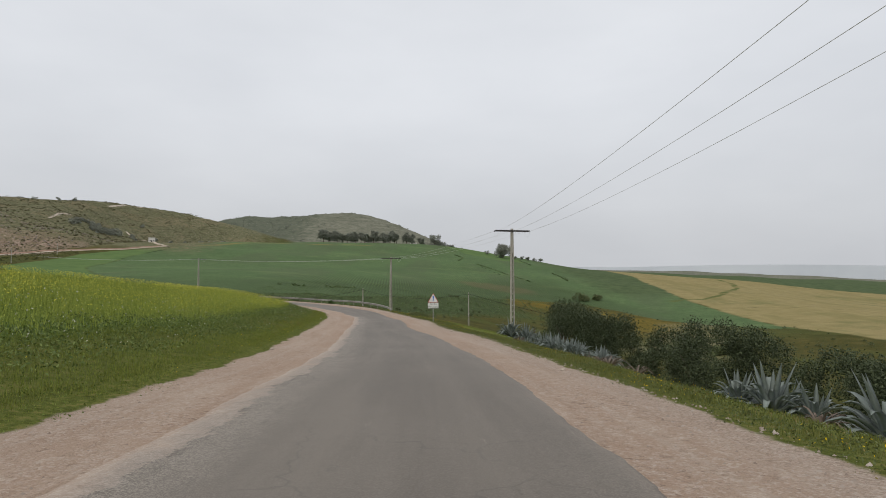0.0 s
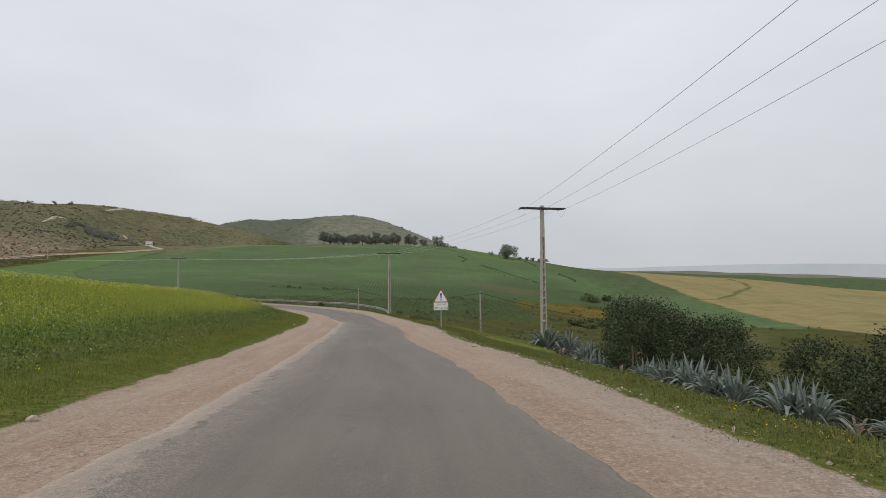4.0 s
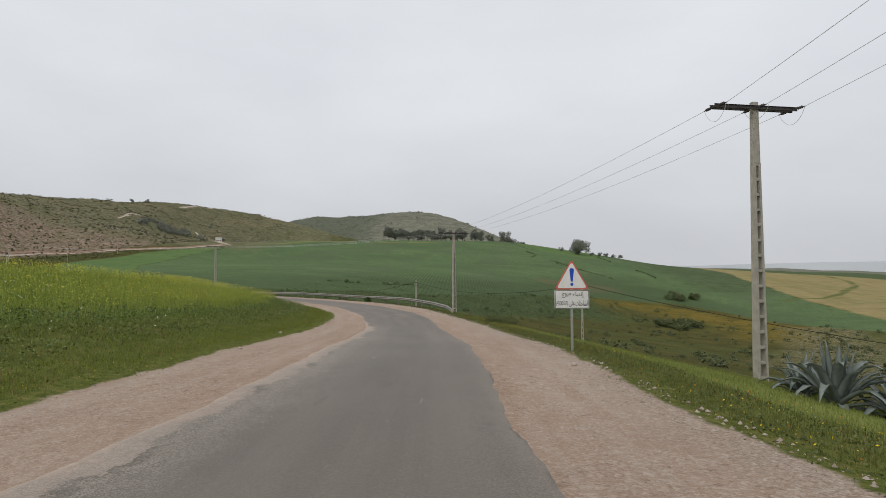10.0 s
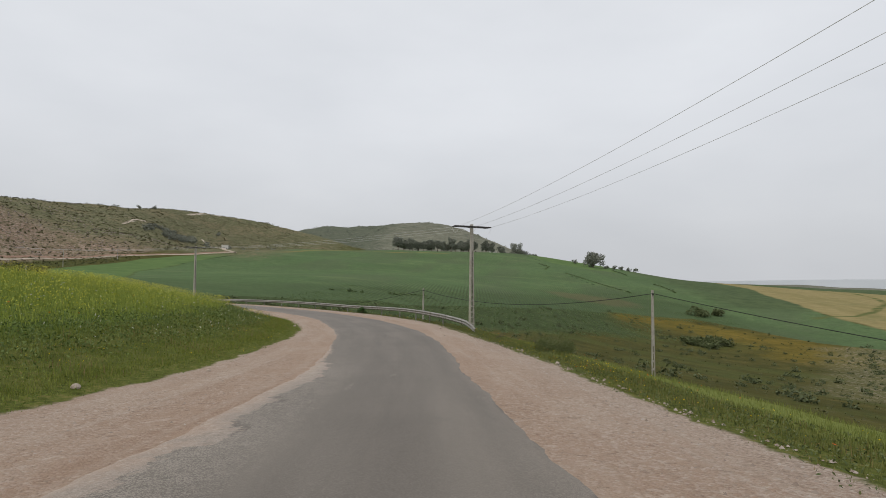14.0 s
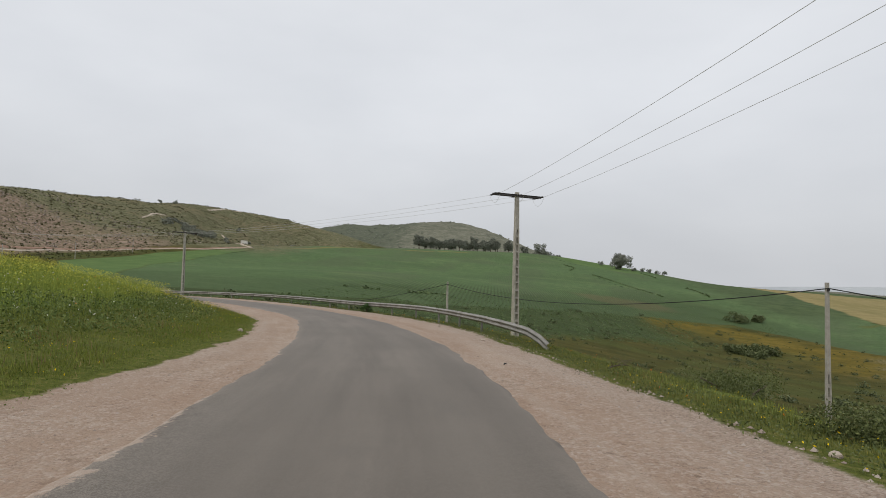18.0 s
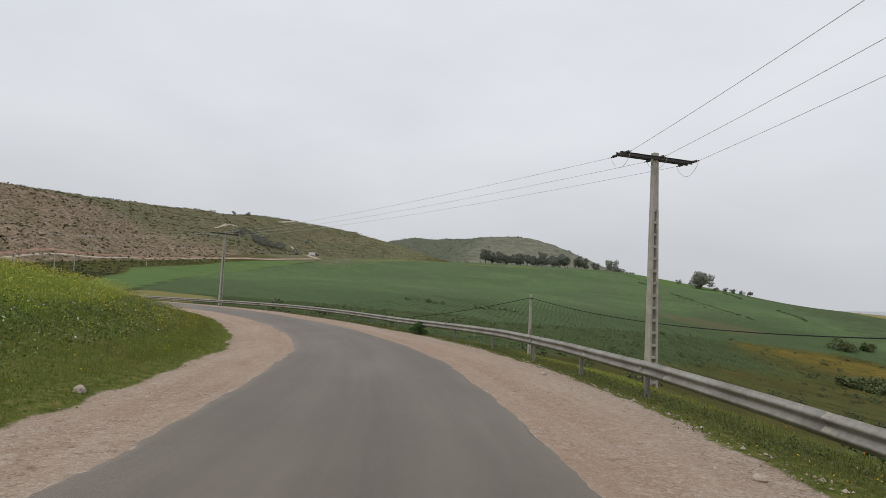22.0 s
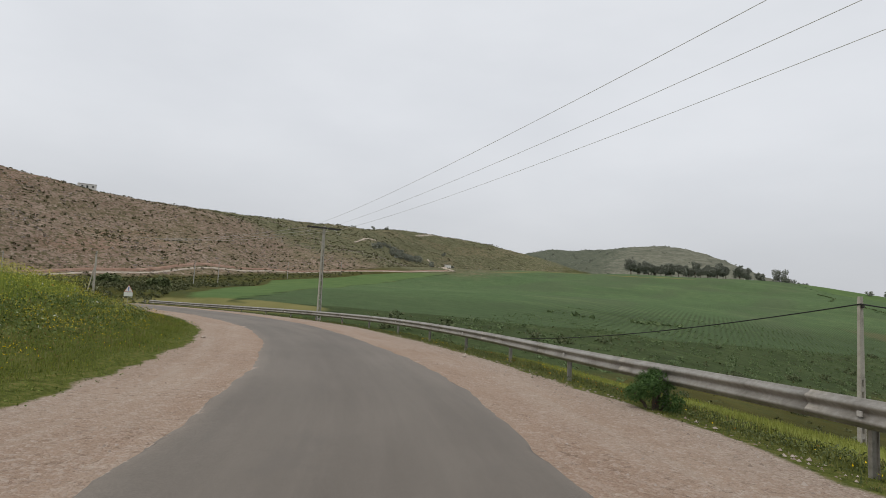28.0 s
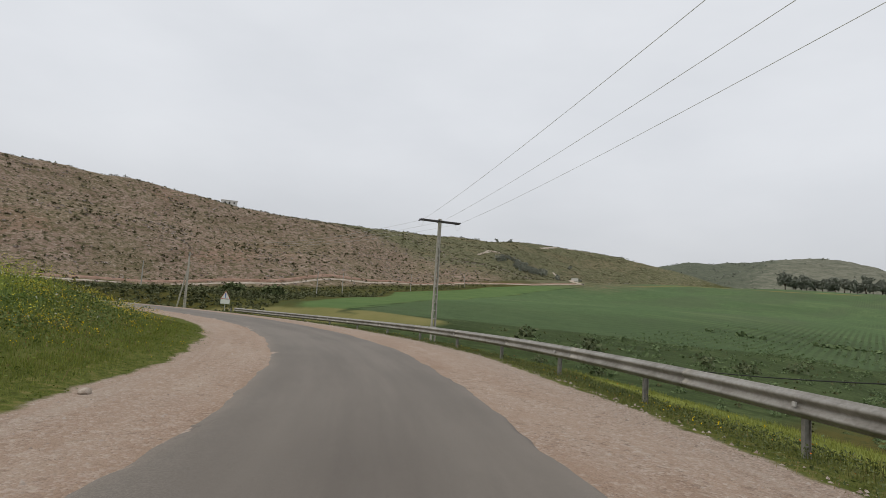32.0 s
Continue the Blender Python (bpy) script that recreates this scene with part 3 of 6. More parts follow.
def ribbon(name, material, left, right, lift, thick, step=0.4, across=14, start=-9.0, end=200.0, ragged=0.0, beyond=0.0, seed=0):
    """A sheet along the road that follows the ground, with uneven edges and a small thickness."""
    S = np.arange(start, end, step)
    rng = np.random.default_rng(seed)

    def rough_edge(k):
        if not ragged:
            return 0
        fine = np.convolve(rng.normal(0, 1, S.size + 8), np.ones(4) / 4, "same")[4:-4]
        return ragged * (np.sin(S * 0.9 + k) * 0.4 + np.sin(S * 2.3 + 2 * k) * 0.3 + np.sin(S * 0.31 + k) * 0.7 + fine * 0.5)
    lo, hi = left(S) + rough_edge(1), right(S) + rough_edge(4)
    T = np.linspace(0, 1, across)
    L = (lo - beyond)[:, None] + (hi - lo + 2 * beyond)[:, None] * T[None, :]
    X, Y = on_road(S[:, None] + 0 * L, L)
    Zr = np.interp(S, ALONG, ROAD[:, 2])[:, None]
    Z = (height(X, Y) if beyond else Zr - 0.05 * ease(np.abs(L), 1.2, 4.0)) + lift
    Z[:, 0] -= thick
    Z[:, -1] -= thick
    ob = grid_mesh(name, X, Y, Z, material)
    for key, v in (("edge", np.minimum(L - lo[:, None], hi[:, None] - L)), ("side", L), ("along", S[:, None] + 0 * L)):
        a = ob.data.attributes.new(key, "FLOAT", "POINT")
        a.data.foreach_set("value", v.astype(np.float32).ravel())
    return ob


def pebbles(k, scale):
    """Cells of crushed stone: random tone of each and height."""
    v = k.n.new("ShaderNodeTexVoronoi")
    v.inputs["Scale"].default_value = scale
    v.inputs["Randomness"].default_value = 1.0
    k.l.new(k.geo.outputs["Position"], v.inputs["Vector"])
    tone = k.n.new("ShaderNodeSeparateColor")
    k.l.new(v.outputs["Color"], tone.inputs["Color"])
    return tone.outputs[0], v.outputs["Distance"]


def dust(k):
    """Pinkish dust and crushed stone, shared by shoulder and road edge."""
    drawn = k.streaks(1.3, 0.16, 7, 0.62)
    tone, dist = pebbles(k, 30.0)
    tone2, dist2 = pebbles(k, 85.0)
    ruts = k.streaks(3.2, 0.07, 6, 0.6)
    soil = k.ramp(drawn, (0.34, (0.315, 0.218, 0.158)), (0.48, (0.37, 0.265, 0.198)), (0.62, (0.42, 0.322, 0.252)))
    soil = k.mix(k.math("MULTIPLY", k.step(k.noise(0.4, 8, 0.7), 0.50, 0.62), 0.5), soil, (0.335, 0.222, 0.16))
    soil = k.mix(k.math("MULTIPLY", k.step(ruts, 0.52, 0.64), 0.45), soil, (0.44, 0.365, 0.30))
    soil = k.mix(k.math("MULTIPLY", k.step(k.streaks(4.5, 0.5, 7, 0.7), 0.56, 0.66), 0.35), soil, (0.26, 0.19, 0.142))
    sand = k.ramp(tone2, (0.0, (0.20, 0.15, 0.115)), (1.0, (0.46, 0.385, 0.315)))
    c = k.mix(0.28, soil, sand)
    stone = k.ramp(tone, (0.0, (0.16, 0.12, 0.095)), (0.5, (0.35, 0.285, 0.235)), (1.0, (0.54, 0.465, 0.40)))
    cover = k.step(k.math("ADD", k.noise(0.8, 7, 0.72), k.math("MULTIPLY", tone, 0.4)), 0.66, 0.86)
    c = k.mix(k.math("MULTIPLY", cover, 0.5), c, stone)
    inner = k.math("MULTIPLY", k.step(k.math("ADD", k.attr("edge"), k.math("MULTIPLY", k.math("SUBTRACT", k.noise(0.6, 6, 0.7), 0.5), 2.0)), 0.9, 3.0), 0.3)
    c = k.mix(inner, c, (0.31, 0.205, 0.145))
    # clods and small dark hollows, thicker in patches
    patchy = k.math("ADD", 0.35, k.math("MULTIPLY", k.step(k.noise(0.35, 6, 0.65), 0.48, 0.60), 0.65))
    c = k.mix(k.math("MULTIPLY", k.math("MULTIPLY", k.step(k.noise(7.0, 7, 0.82), 0.54, 0.61), patchy), 0.75), c, (0.18, 0.128, 0.096))
    c = k.mix(k.math("MULTIPLY", k.math("MULTIPLY", k.step(k.noise(11.0, 6, 0.82), 0.55, 0.62), patchy), 0.65), c, (0.54, 0.47, 0.41))
    c = k.mix(k.math("MULTIPLY", k.step(k.noise(1.8, 9, 0.82), 0.57, 0.68), 0.4), c, (0.22, 0.158, 0.118))
    c = k.mix(k.math("MULTIPLY", k.step(k.noise(3.2, 8, 0.8), 0.56, 0.62), 0.5), c, (0.50, 0.415, 0.345))
    c = k.mix(k.math("MULTIPLY", k.step(k.noise(4.6, 7, 0.8), 0.58, 0.63), 0.55), c, (0.20, 0.138, 0.102))
    lift = k.math("SUBTRACT", 1.0, dist)
    return c, lift, k.noise(40, 4, 0.75)


def asphalt_material():
    k = Mat("worn_asphalt", 0.66)
    k.b.inputs["Specular IOR Level"].default_value = 0.32
    grain, patch = k.noise(120, 3, 0.75), k.noise(0.25, 7, 0.62)
    drawn, thin = k.streaks(1.6, 0.10, 6, 0.6), k.streaks(7.0, 0.35, 5, 0.65)
    tone, dist = pebbles(k, 95.0)
    f = k.math("ADD", k.math("MULTIPLY", patch, 0.4), k.math("ADD", k.math("MULTIPLY", drawn, 0.4), k.math("MULTIPLY", thin, 0.2)))
    c = k.ramp(f, (0.35, (0.107, 0.090, 0.073)), (0.5, (0.134, 0.114, 0.093)), (0.65, (0.172, 0.148, 0.122)))
    rough_part = k.math("SUBTRACT", 1.0, k.step(k.math("ADD", k.attr("along"), k.math("MULTIPLY", k.noise(0.3), 20.0)), 60.0, 84.0))
    speckle = k.ramp(tone, (0.0, (0.07, 0.063, 0.056)), (0.6, (0.17, 0.154, 0.136)), (1.0, (0.40, 0.365, 0.325)))
    c = k.mix(k.math("ADD", 0.07, k.math("MULTIPLY", rough_part, 0.10)), c, speckle)
    wheel = k.math("ABSOLUTE", k.math("SUBTRACT", k.math("ABSOLUTE", k.math("ADD", k.attr("side"), 0.35)), 0.85))
    worn = k.math("SUBTRACT", 1.0, k.step(k.math("ADD", wheel, k.math("MULTIPLY", drawn, 0.5)), 0.2, 0.7))
    c = k.mix(k.math("MULTIPLY", worn, 0.25), c, (0.195, 0.17, 0.141))
    # pale scraped marks and dark damp-looking repairs
    c = k.mix(k.math("MULTIPLY", k.math("MULTIPLY", k.step(k.streaks(2.2, 0.5, 7, 0.7), 0.63, 0.70), rough_part), 0.5), c, (0.31, 0.275, 0.235))
    c = k.mix(k.math("MULTIPLY", k.math("MULTIPLY", k.step(k.streaks(1.9, 0.7, 8, 0.72), 0.62, 0.68), rough_part), 0.45), c, (0.075, 0.067, 0.058))
    # hairline cracks
    v = k.n.new("ShaderNodeTexVoronoi")
    v.feature = "DISTANCE_TO_EDGE"
    v.inputs["Scale"].default_value = 0.55
    warp = k.n.new("ShaderNodeMix")
    warp.data_type = "RGBA"
    warp.blend_type = "ADD"
    warp.inputs["Factor"].default_value = 0.5
    bend = k.n.new("ShaderNodeTexNoise")
    bend.inputs["Scale"].default_value = 2.5
    k.l.new(k.geo.outputs["Position"], bend.inputs["Vector"])
    k.l.new(k.geo.outputs["Position"], warp.inputs["A"])
    k.l.new(bend.outputs["Color"], warp.inputs["B"])
    k.l.new(warp.outputs["Result"], v.inputs["Vector"])
    crack = k.math("MULTIPLY", k.math("SUBTRACT", 1.0, k.step(v.outputs["Distance"], 0.002, 0.012)), k.step(k.noise(0.3, 3), 0.52, 0.62))
    c = k.mix(k.math("MULTIPLY", k.math("MULTIPLY", crack, k.math("SUBTRACT", 1.0, k.step(k.attr("along"), 40.0, 60.0))), 0.25), c, (0.05, 0.045, 0.042))
    # a film of dust that drifts in from both sides, and broad paler and darker stretches
    film = k.math("MULTIPLY", k.math("SUBTRACT", 1.0, k.step(k.math("ADD", k.attr("edge"), k.math("MULTIPLY", k.math("SUBTRACT", k.streaks(1.2, 0.12, 6, 0.65), 0.5), 0.7)), 0.0, 0.35)), 0.16)
    c = k.mix(film, c, (0.33, 0.275, 0.225))
    c = k.mix(k.math("MULTIPLY", k.step(k.streaks(0.5, 0.05, 5, 0.6), 0.5, 0.62), 0.3), c, (0.21, 0.181, 0.15))
    c = k.mix(k.math("MULTIPLY", k.step(k.streaks(0.8, 0.3, 7, 0.7), 0.58, 0.68), 0.35), c, (0.115, 0.1, 0.086))
    d, lift, fine = dust(k)
    left = k.step(k.math("MULTIPLY", k.attr("side"), -1.0), 0.0, 1.5)
    early = k.math("SUBTRACT", 1.0, k.step(k.attr("along"), 58.0, 76.0))
    # the edge frays on the inside of the bend and is cut clean on the outside
    fray = k.math("ADD", 0.24, k.math("MULTIPLY", left, 1.9))
    rim = k.math("ADD", k.attr("edge"), k.math("MULTIPLY", k.math("SUBTRACT", k.math("ADD", k.math("MULTIPLY", k.noise(1.7, 9, 0.78), 0.55), k.math("MULTIPLY", k.streaks(1.4, 0.3, 8, 0.75), 0.45)), 0.5), fray))
    reach = k.math("ADD", 0.0, k.math("MULTIPLY", k.math("MULTIPLY", left, early), 0.55))
    over = k.math("SUBTRACT", 1.0, k.step(k.math("SUBTRACT", rim, reach), -0.03, 0.04))
    speck = k.step(k.math("ADD", k.math("MULTIPLY", tone, 0.5), k.math("MULTIPLY", k.noise(6.0, 5), 0.5)), 0.46, 0.58)
    half = k.math("MULTIPLY", k.math("SUBTRACT", 1.0, k.step(k.math("SUBTRACT", rim, reach), 0.1, 1.1)), k.math("ADD", 0.25, k.math("MULTIPLY", left, 0.75)))
    c = k.mix(k.math("MULTIPLY", k.math("MULTIPLY", half, speck), k.math("ADD", 0.12, k.math("MULTIPLY", early, 0.38))), c, (0.40, 0.35, 0.295))
    chips = k.ramp(tone, (0.0, (0.15, 0.125, 0.108)), (0.5, (0.31, 0.265, 0.22)), (1.0, (0.52, 0.46, 0.40)))
    chips = k.mix(k.math("MULTIPLY", k.step(k.noise(6.0, 7, 0.82), 0.53, 0.60), 0.75), chips, (0.135, 0.112, 0.095))
    inward = k.step(k.math("ADD", k.attr("edge"), k.math("MULTIPLY", k.math("SUBTRACT", k.noise(1.2, 8, 0.72), 0.5), 1.6)), 0.0, 0.55)
    d = k.mix(k.math("MULTIPLY", k.math("MULTIPLY", left, early), k.math("MULTIPLY", inward, 0.7)), d, k.mix(0.45, chips, (0.195, 0.168, 0.14)))
    lipline = k.math("MULTIPLY", k.step(k.math("SUBTRACT", rim, reach), -0.03, 0.02), k.math("SUBTRACT", 1.0, k.step(k.math("SUBTRACT", rim, reach), 0.05, 0.13)))
    c = k.mix(k.math("MULTIPLY", k.math("MULTIPLY", lipline, k.step(k.noise(0.7, 4, 0.6), 0.5, 0.6)), 0.7), c, (0.085, 0.068, 0.056))
    c = k.mix(k.math("MULTIPLY", over, 0.92), c, d)
    return k.done(c, k.math("ADD", grain, k.math("MULTIPLY", over, lift)), 0.006, 0.6)


def gravel_material():
    """Dust and gravel that give way to weedy soil past an uneven line."""
    k = Mat("dusty_gravel", 0.95)
    c, lift, fine = dust(k)
    outer = k.math("SUBTRACT", 1.0, k.step(k.math("ADD", k.attr("edge"), k.math("MULTIPLY", k.noise(0.8, 7, 0.7), 1.2)), 0.6, 1.9))
    right = k.step(k.attr("side"), 0.0, 1.0)
    tone, dist = pebbles(k, 42.0)
    grey = k.ramp(tone, (0.0, (0.16, 0.125, 0.102)), (0.5, (0.355, 0.29, 0.24)), (1.0, (0.54, 0.47, 0.405)))
    c = k.mix(k.math("MULTIPLY", outer, k.math("ADD", 0.1, k.math("MULTIPLY", right, 0.35))), c, grey)
    line = k.math("ADD", k.attr("edge"), k.math("MULTIPLY", k.math("SUBTRACT", k.noise(0.9, 8, 0.72), 0.5), 0.7))
    weed = k.math("SUBTRACT", 1.0, k.step(line, -0.06, 0.08))
    soil = k.ramp(k.noise(5.0, 7, 0.75), (0.36, (0.06, 0.07, 0.018)), (0.5, (0.105, 0.125, 0.028)), (0.64, (0.19, 0.17, 0.06)))
    c = k.mix(weed, c, soil)
    return k.done(c, k.math("ADD", lift, fine), 0.02, 0.9)


shoulder = ribbon("shoulder", gravel_material(), edge_left, edge_right, 0.015, 0.09, 0.25, 36, ragged=0.10, beyond=0.95, seed=2)
tagged(shoulder, "dusty pinkish gravel shoulders of a country road", "road", kind="structure")


def asphalt_left(s):
    return np.interp(s, [-10, 4, 10, 16, 22, 28, 34, 40, 46, 52, 58, 64, 70, 76, 82, 88, 94, 100, 106, 112, 118, 124, 130, 136, 300], [-3.14, -3.14, -3.21, -3.29, -3.37, -3.46, -3.34, -3.17, -2.85, -2.72, -2.53, -2.44, -2.56, -2.58, -2.69, -2.71, -2.61, -2.5, -2.38, -2.23, -2.18, -2.16, -2.11, -2.13, -2.16])


def asphalt_right(s):
    return np.interp(s, [-10, 4, 10, 16, 22, 28, 34, 40, 46, 52, 58, 64, 70, 76, 82, 88, 94, 100, 106, 112, 118, 124, 130, 136, 300], [1.91, 1.91, 1.85, 1.81, 1.61, 1.48, 1.37, 1.34, 1.39, 1.44, 1.33, 1.32, 1.39, 1.6, 1.81, 1.83, 1.82, 1.75, 1.71, 1.73, 1.44, 1.49, 1.6, 1.58, 1.5])


road = ribbon("road", asphalt_material(), asphalt_left, asphalt_right, 0.045, 0.043, 0.12, 22, ragged=0.07, seed=5)
tagged(road, "narrow worn grey asphalt road with broken edges", "road", kind="structure")


def lane(points, width, label, material=None, rise=0.55):
    """A narrow bare track laid over the hillside."""
    p = np.array(points, float)
    d = np.r_[0, np.cumsum(np.hypot(*np.diff(p, axis=0).T))]
    u = np.arange(0, d[-1], 3.0)
    x, y = np.interp(u, d, p[:, 0]) + np.sin(u * 0.11) * 1.2, np.interp(u, d, p[:, 1]) + np.cos(u * 0.09) * 1.2
    tx, ty = np.gradient(x), np.gradient(y)
    n = np.hypot(tx, ty)
    off = np.array([-1.0, -0.6, 0.0, 0.6, 1.0]) * width / 2
    X = x[:, None] + (ty / n)[:, None] * off
    Y = y[:, None] - (tx / n)[:, None] * off
    Z = height(X, Y) + rise - 1.2 * (np.abs(off) > 0.45 * width)
    tagged(grid_mesh("trail", X, Y, Z, material or TRAIL), label, "track", kind="structure")


k = Mat("bare_track", 0.95)
TRAIL = k.done(k.ramp(k.noise(0.25, 7, 0.7), (0.36, (0.36, 0.30, 0.235)), (0.62, (0.56, 0.49, 0.41))), k.noise(2.0), 0.05)
red_cut = simple("red_cut_bank", (0.22, 0.13, 0.092), (0.40, 0.28, 0.215), 0.3, 0.95)
foot_track = [(-286, 100), (-279, 190), (-281, 231), (-275, 283), (-274, 362), (-262, 405), (-246, 424), (-233, 447), (-222, 495)]
lane([(-352, 684), (-318, 655), (-296, 626), (-270, 570), (-238, 512), (-220, 494)], 2.8, "pale stony track leading up to the hut")
lane(foot_track, 1.7, "pale pinkish track along the foot of the hill", None, 0.3)
lane([(a - 3.2, b) for a, b in foot_track], 2.6, "red earth bank cut above the track", red_cut, 0.5)
lane([(-345, 535), (-352, 560), (-357, 590)], 1.6, "pale track on the hillside")
lane([(-412, 755), (-416, 805), (-405, 830)], 2.6, "pale track near the hill's crest")


# ---- power line ----
concrete = simple("weathered_concrete", (0.30, 0.28, 0.24), (0.46, 0.43, 0.38), 3.0)
steel = simple("galvanised_steel", (0.33, 0.33, 0.32), (0.5, 0.5, 0.48), 6.0, 0.5, 0.6)
dark_steel = simple("dark_weathered_steel", (0.055, 0.05, 0.05), (0.11, 0.10, 0.095), 6.0, 0.7, 0.3)
wire_mat = simple("dull_wire", (0.55, 0.55, 0.55), (0.64, 0.64, 0.64), 6.0, 0.7, 0.1)
black_cable = simple("black_cable", (0.015, 0.015, 0.015), (0.03, 0.03, 0.03), 6.0, 0.7)


def thing(name, label, category, m=None, group="", kind=""):
    ob = new(name)
    ob.empty_display_size = 0.2
    if m is not None:
        ob.matrix_basis = m
    return tagged(ob, label, category, group, kind)


def part(name, bm, material, parent, label="", smooth=False):
    me = bpy.data.meshes.new(name)
    bm.to_mesh(me)
    bm.free()
    me.materials.append(material)
    if smooth:
        me.polygons.foreach_set("use_smooth", [True] * len(me.polygons))
    ob = new(name, me)
    ob.parent = parent
    if label:
        ob["label"] = label
    return ob


def share(name, me, parent, m):
    ob = new(name, me)
    ob.parent = parent
    ob.matrix_basis = m
    return ob


def box_into(bm, x0, x1, y0, y1, z0, z1, taper=(1.0, 1.0)):
    cx, cy = (x0 + x1) / 2, (y0 + y1) / 2
    v = []
    for z, k in ((z0, (1, 1)), (z1, taper)):
        for x, y in ((x0, y0), (x1, y0), (x1, y1), (x0, y1)):
            v.append(bm.verts.new((cx + (x - cx) * k[0], cy + (y - cy) * k[1], z)))
    for f in ((3, 2, 1, 0), (4, 5, 6, 7), (0, 1, 5, 4), (1, 2, 6, 5), (2, 3, 7, 6), (3, 0, 4, 7)):
        bm.faces.new([v[i] for i in f])
    return v


def box(x0, x1, y0, y1, z0, z1, bevel=0.0, taper=(1.0, 1.0)):
    bm = bmesh.new()
    box_into(bm, x0, x1, y0, y1, z0, z1, taper)
    if bevel:
        bmesh.ops.bevel(bm, geom=bm.edges[:], offset=bevel, segments=2, affect="EDGES")
    return bm


def tube_into(bm, pts, radii, sides=8):
    """A tube through points, closed at both ends."""
    pts = [Vector(p) for p in pts]
    rings = []
    for i, p in enumerate(pts):
        d = (pts[min(i + 1, len(pts) - 1)] - pts[max(i - 1, 0)]).normalized()
        a = d.cross(Vector((0, 0, 1)) if abs(d.z) < 0.9 else Vector((1, 0, 0))).normalized()
        b = d.cross(a)
        r = radii[i] if isinstance(radii, (list, tuple)) else radii
        rings.append([bm.verts.new(p + (a * math.cos(t) + b * math.sin(t)) * r) for t in (2 * math.pi * k / sides for k in range(sides))])
    for r0, r1 in zip(rings[:-1], rings[1:]):
        for k in range(sides):
            bm.faces.new((r0[k], r0[(k + 1) % sides], r1[(k + 1) % sides], r1[k]))
    bm.faces.new(rings[0][::-1])
    bm.faces.new(rings[-1])


def tube(pts, radii, sides=8):
    bm = bmesh.new()
    tube_into(bm, pts, radii, sides)
    return bm


def power_pole(x, y, top, turn, label):
    """A slender concrete pole with a ladder of openings and a steel crossarm."""
    base = ground_z(x, y)
    h = top - base + 0.05
    pole = thing("power_pole", label, "power pole", pose(x, y, base - 0.05, 0, 0, turn), "power poles")
    deep = lambda z: 0.17 - 0.07 * z / h
    wide = lambda z: 0.215 - 0.095 * z / h
    solid = h - 2.35
    for sx in (-1, 1):
        bm = bmesh.new()
        ring = []
        for z in np.linspace(0, solid, 8):
            w, d = wide(z), deep(z)
            ring.append([bm.verts.new((sx * w, -d, z)), bm.verts.new((sx * (w - 0.085), -d, z)), bm.verts.new((sx * (w - 0.085), d, z)), bm.verts.new((sx * w, d, z))])
        for a, b in zip(ring[:-1], ring[1:]):
            for k in range(4):
                bm.faces.new((a[k], a[(k + 1) % 4], b[(k + 1) % 4], b[k]) if sx > 0 else (a[k], b[k], b[(k + 1) % 4], a[(k + 1) % 4]))
        part("leg", bm, concrete, pole)
    n = 14
    for i in range(n + 1):
        z = 0.25 + (solid - 0.3) * i / n
        w, d = wide(z) - 0.08, deep(z) - 0.012
        bm = box(-w, w, -d, d, z - 0.055, z + 0.055, 0.01)
        part("rung", bm, concrete, pole)
    bm = bmesh.new()
    w0, d0, w1, d1 = wide(solid), deep(solid), wide(h), deep(h)
    box_into(bm, -w0, w0, -d0, d0, solid, h, (w1 / w0, d1 / d0))
    bmesh.ops.bevel(bm, geom=bm.edges[:], offset=0.012, segments=1, affect="EDGES")
    part("pole_head", bm, concrete, pole)
    # the arm lies across the line
    half = 1.78
    for sy in (-1, 1):
        bm = bmesh.new()
        yy = sy * (d1 + 0.035)
        box_into(bm, -half, half, yy - 0.035, yy + 0.035, h - 0.30, h - 0.285)
        box_into(bm, -half, half, yy - 0.004, yy + 0.004, h - 0.285, h - 0.17)
        box_into(bm, -half, half, yy - 0.035, yy + 0.035, h - 0.17, h - 0.155)
        part("crossarm_rail", bm, dark_steel, pole)
    for x0 in (-1.7, -0.95, -0.3, 0.3, 0.95, 1.7):
        part("spacer", box(x0 - 0.03, x0 + 0.03, -d1 - 0.035, d1 + 0.035, h - 0.275, h - 0.18, 0.006), dark_steel, pole)
    for x0 in (-1.66, 0.0, 1.66):
        for sy in (-1, 1):
            bm = bmesh.new()
            y0 = sy * (d1 + 0.08)
            tube_into(bm, [(x0, y0, h - 0.23), (x0, y0 + sy * 0.12, h - 0.235)], 0.018, 6)
            for k in range(3):
                yk = y0 + sy * (0.16 + 0.09 * k)
                tube_into(bm, [(x0, yk - sy * 0.045, h - 0.24), (x0, yk - sy * 0.01, h - 0.24), (x0, yk + sy * 0.03, h - 0.24)], [0.03, 0.062, 0.035], 8)
            tube_into(bm, [(x0, y0 + sy * 0.38, h - 0.245), (x0, y0 + sy * 0.5, h - 0.25)], 0.02, 6)
            part("insulator", bm, dark_steel, pole, "dark string insulator")
        pts = []
        for k in range(13):
            u = k / 12
            pts.append((x0 + (0.12 if x0 == 0 else 0), (-1 + 2 * u) * (d1 + 0.55), h - 0.25 - (0.55 if x0 else 0.4) * math.sin(math.pi * u) ** 0.7))
        part("jumper_wire", tube(pts, 0.008, 5), wire_mat, pole, "slack jumper loop")
    return pole


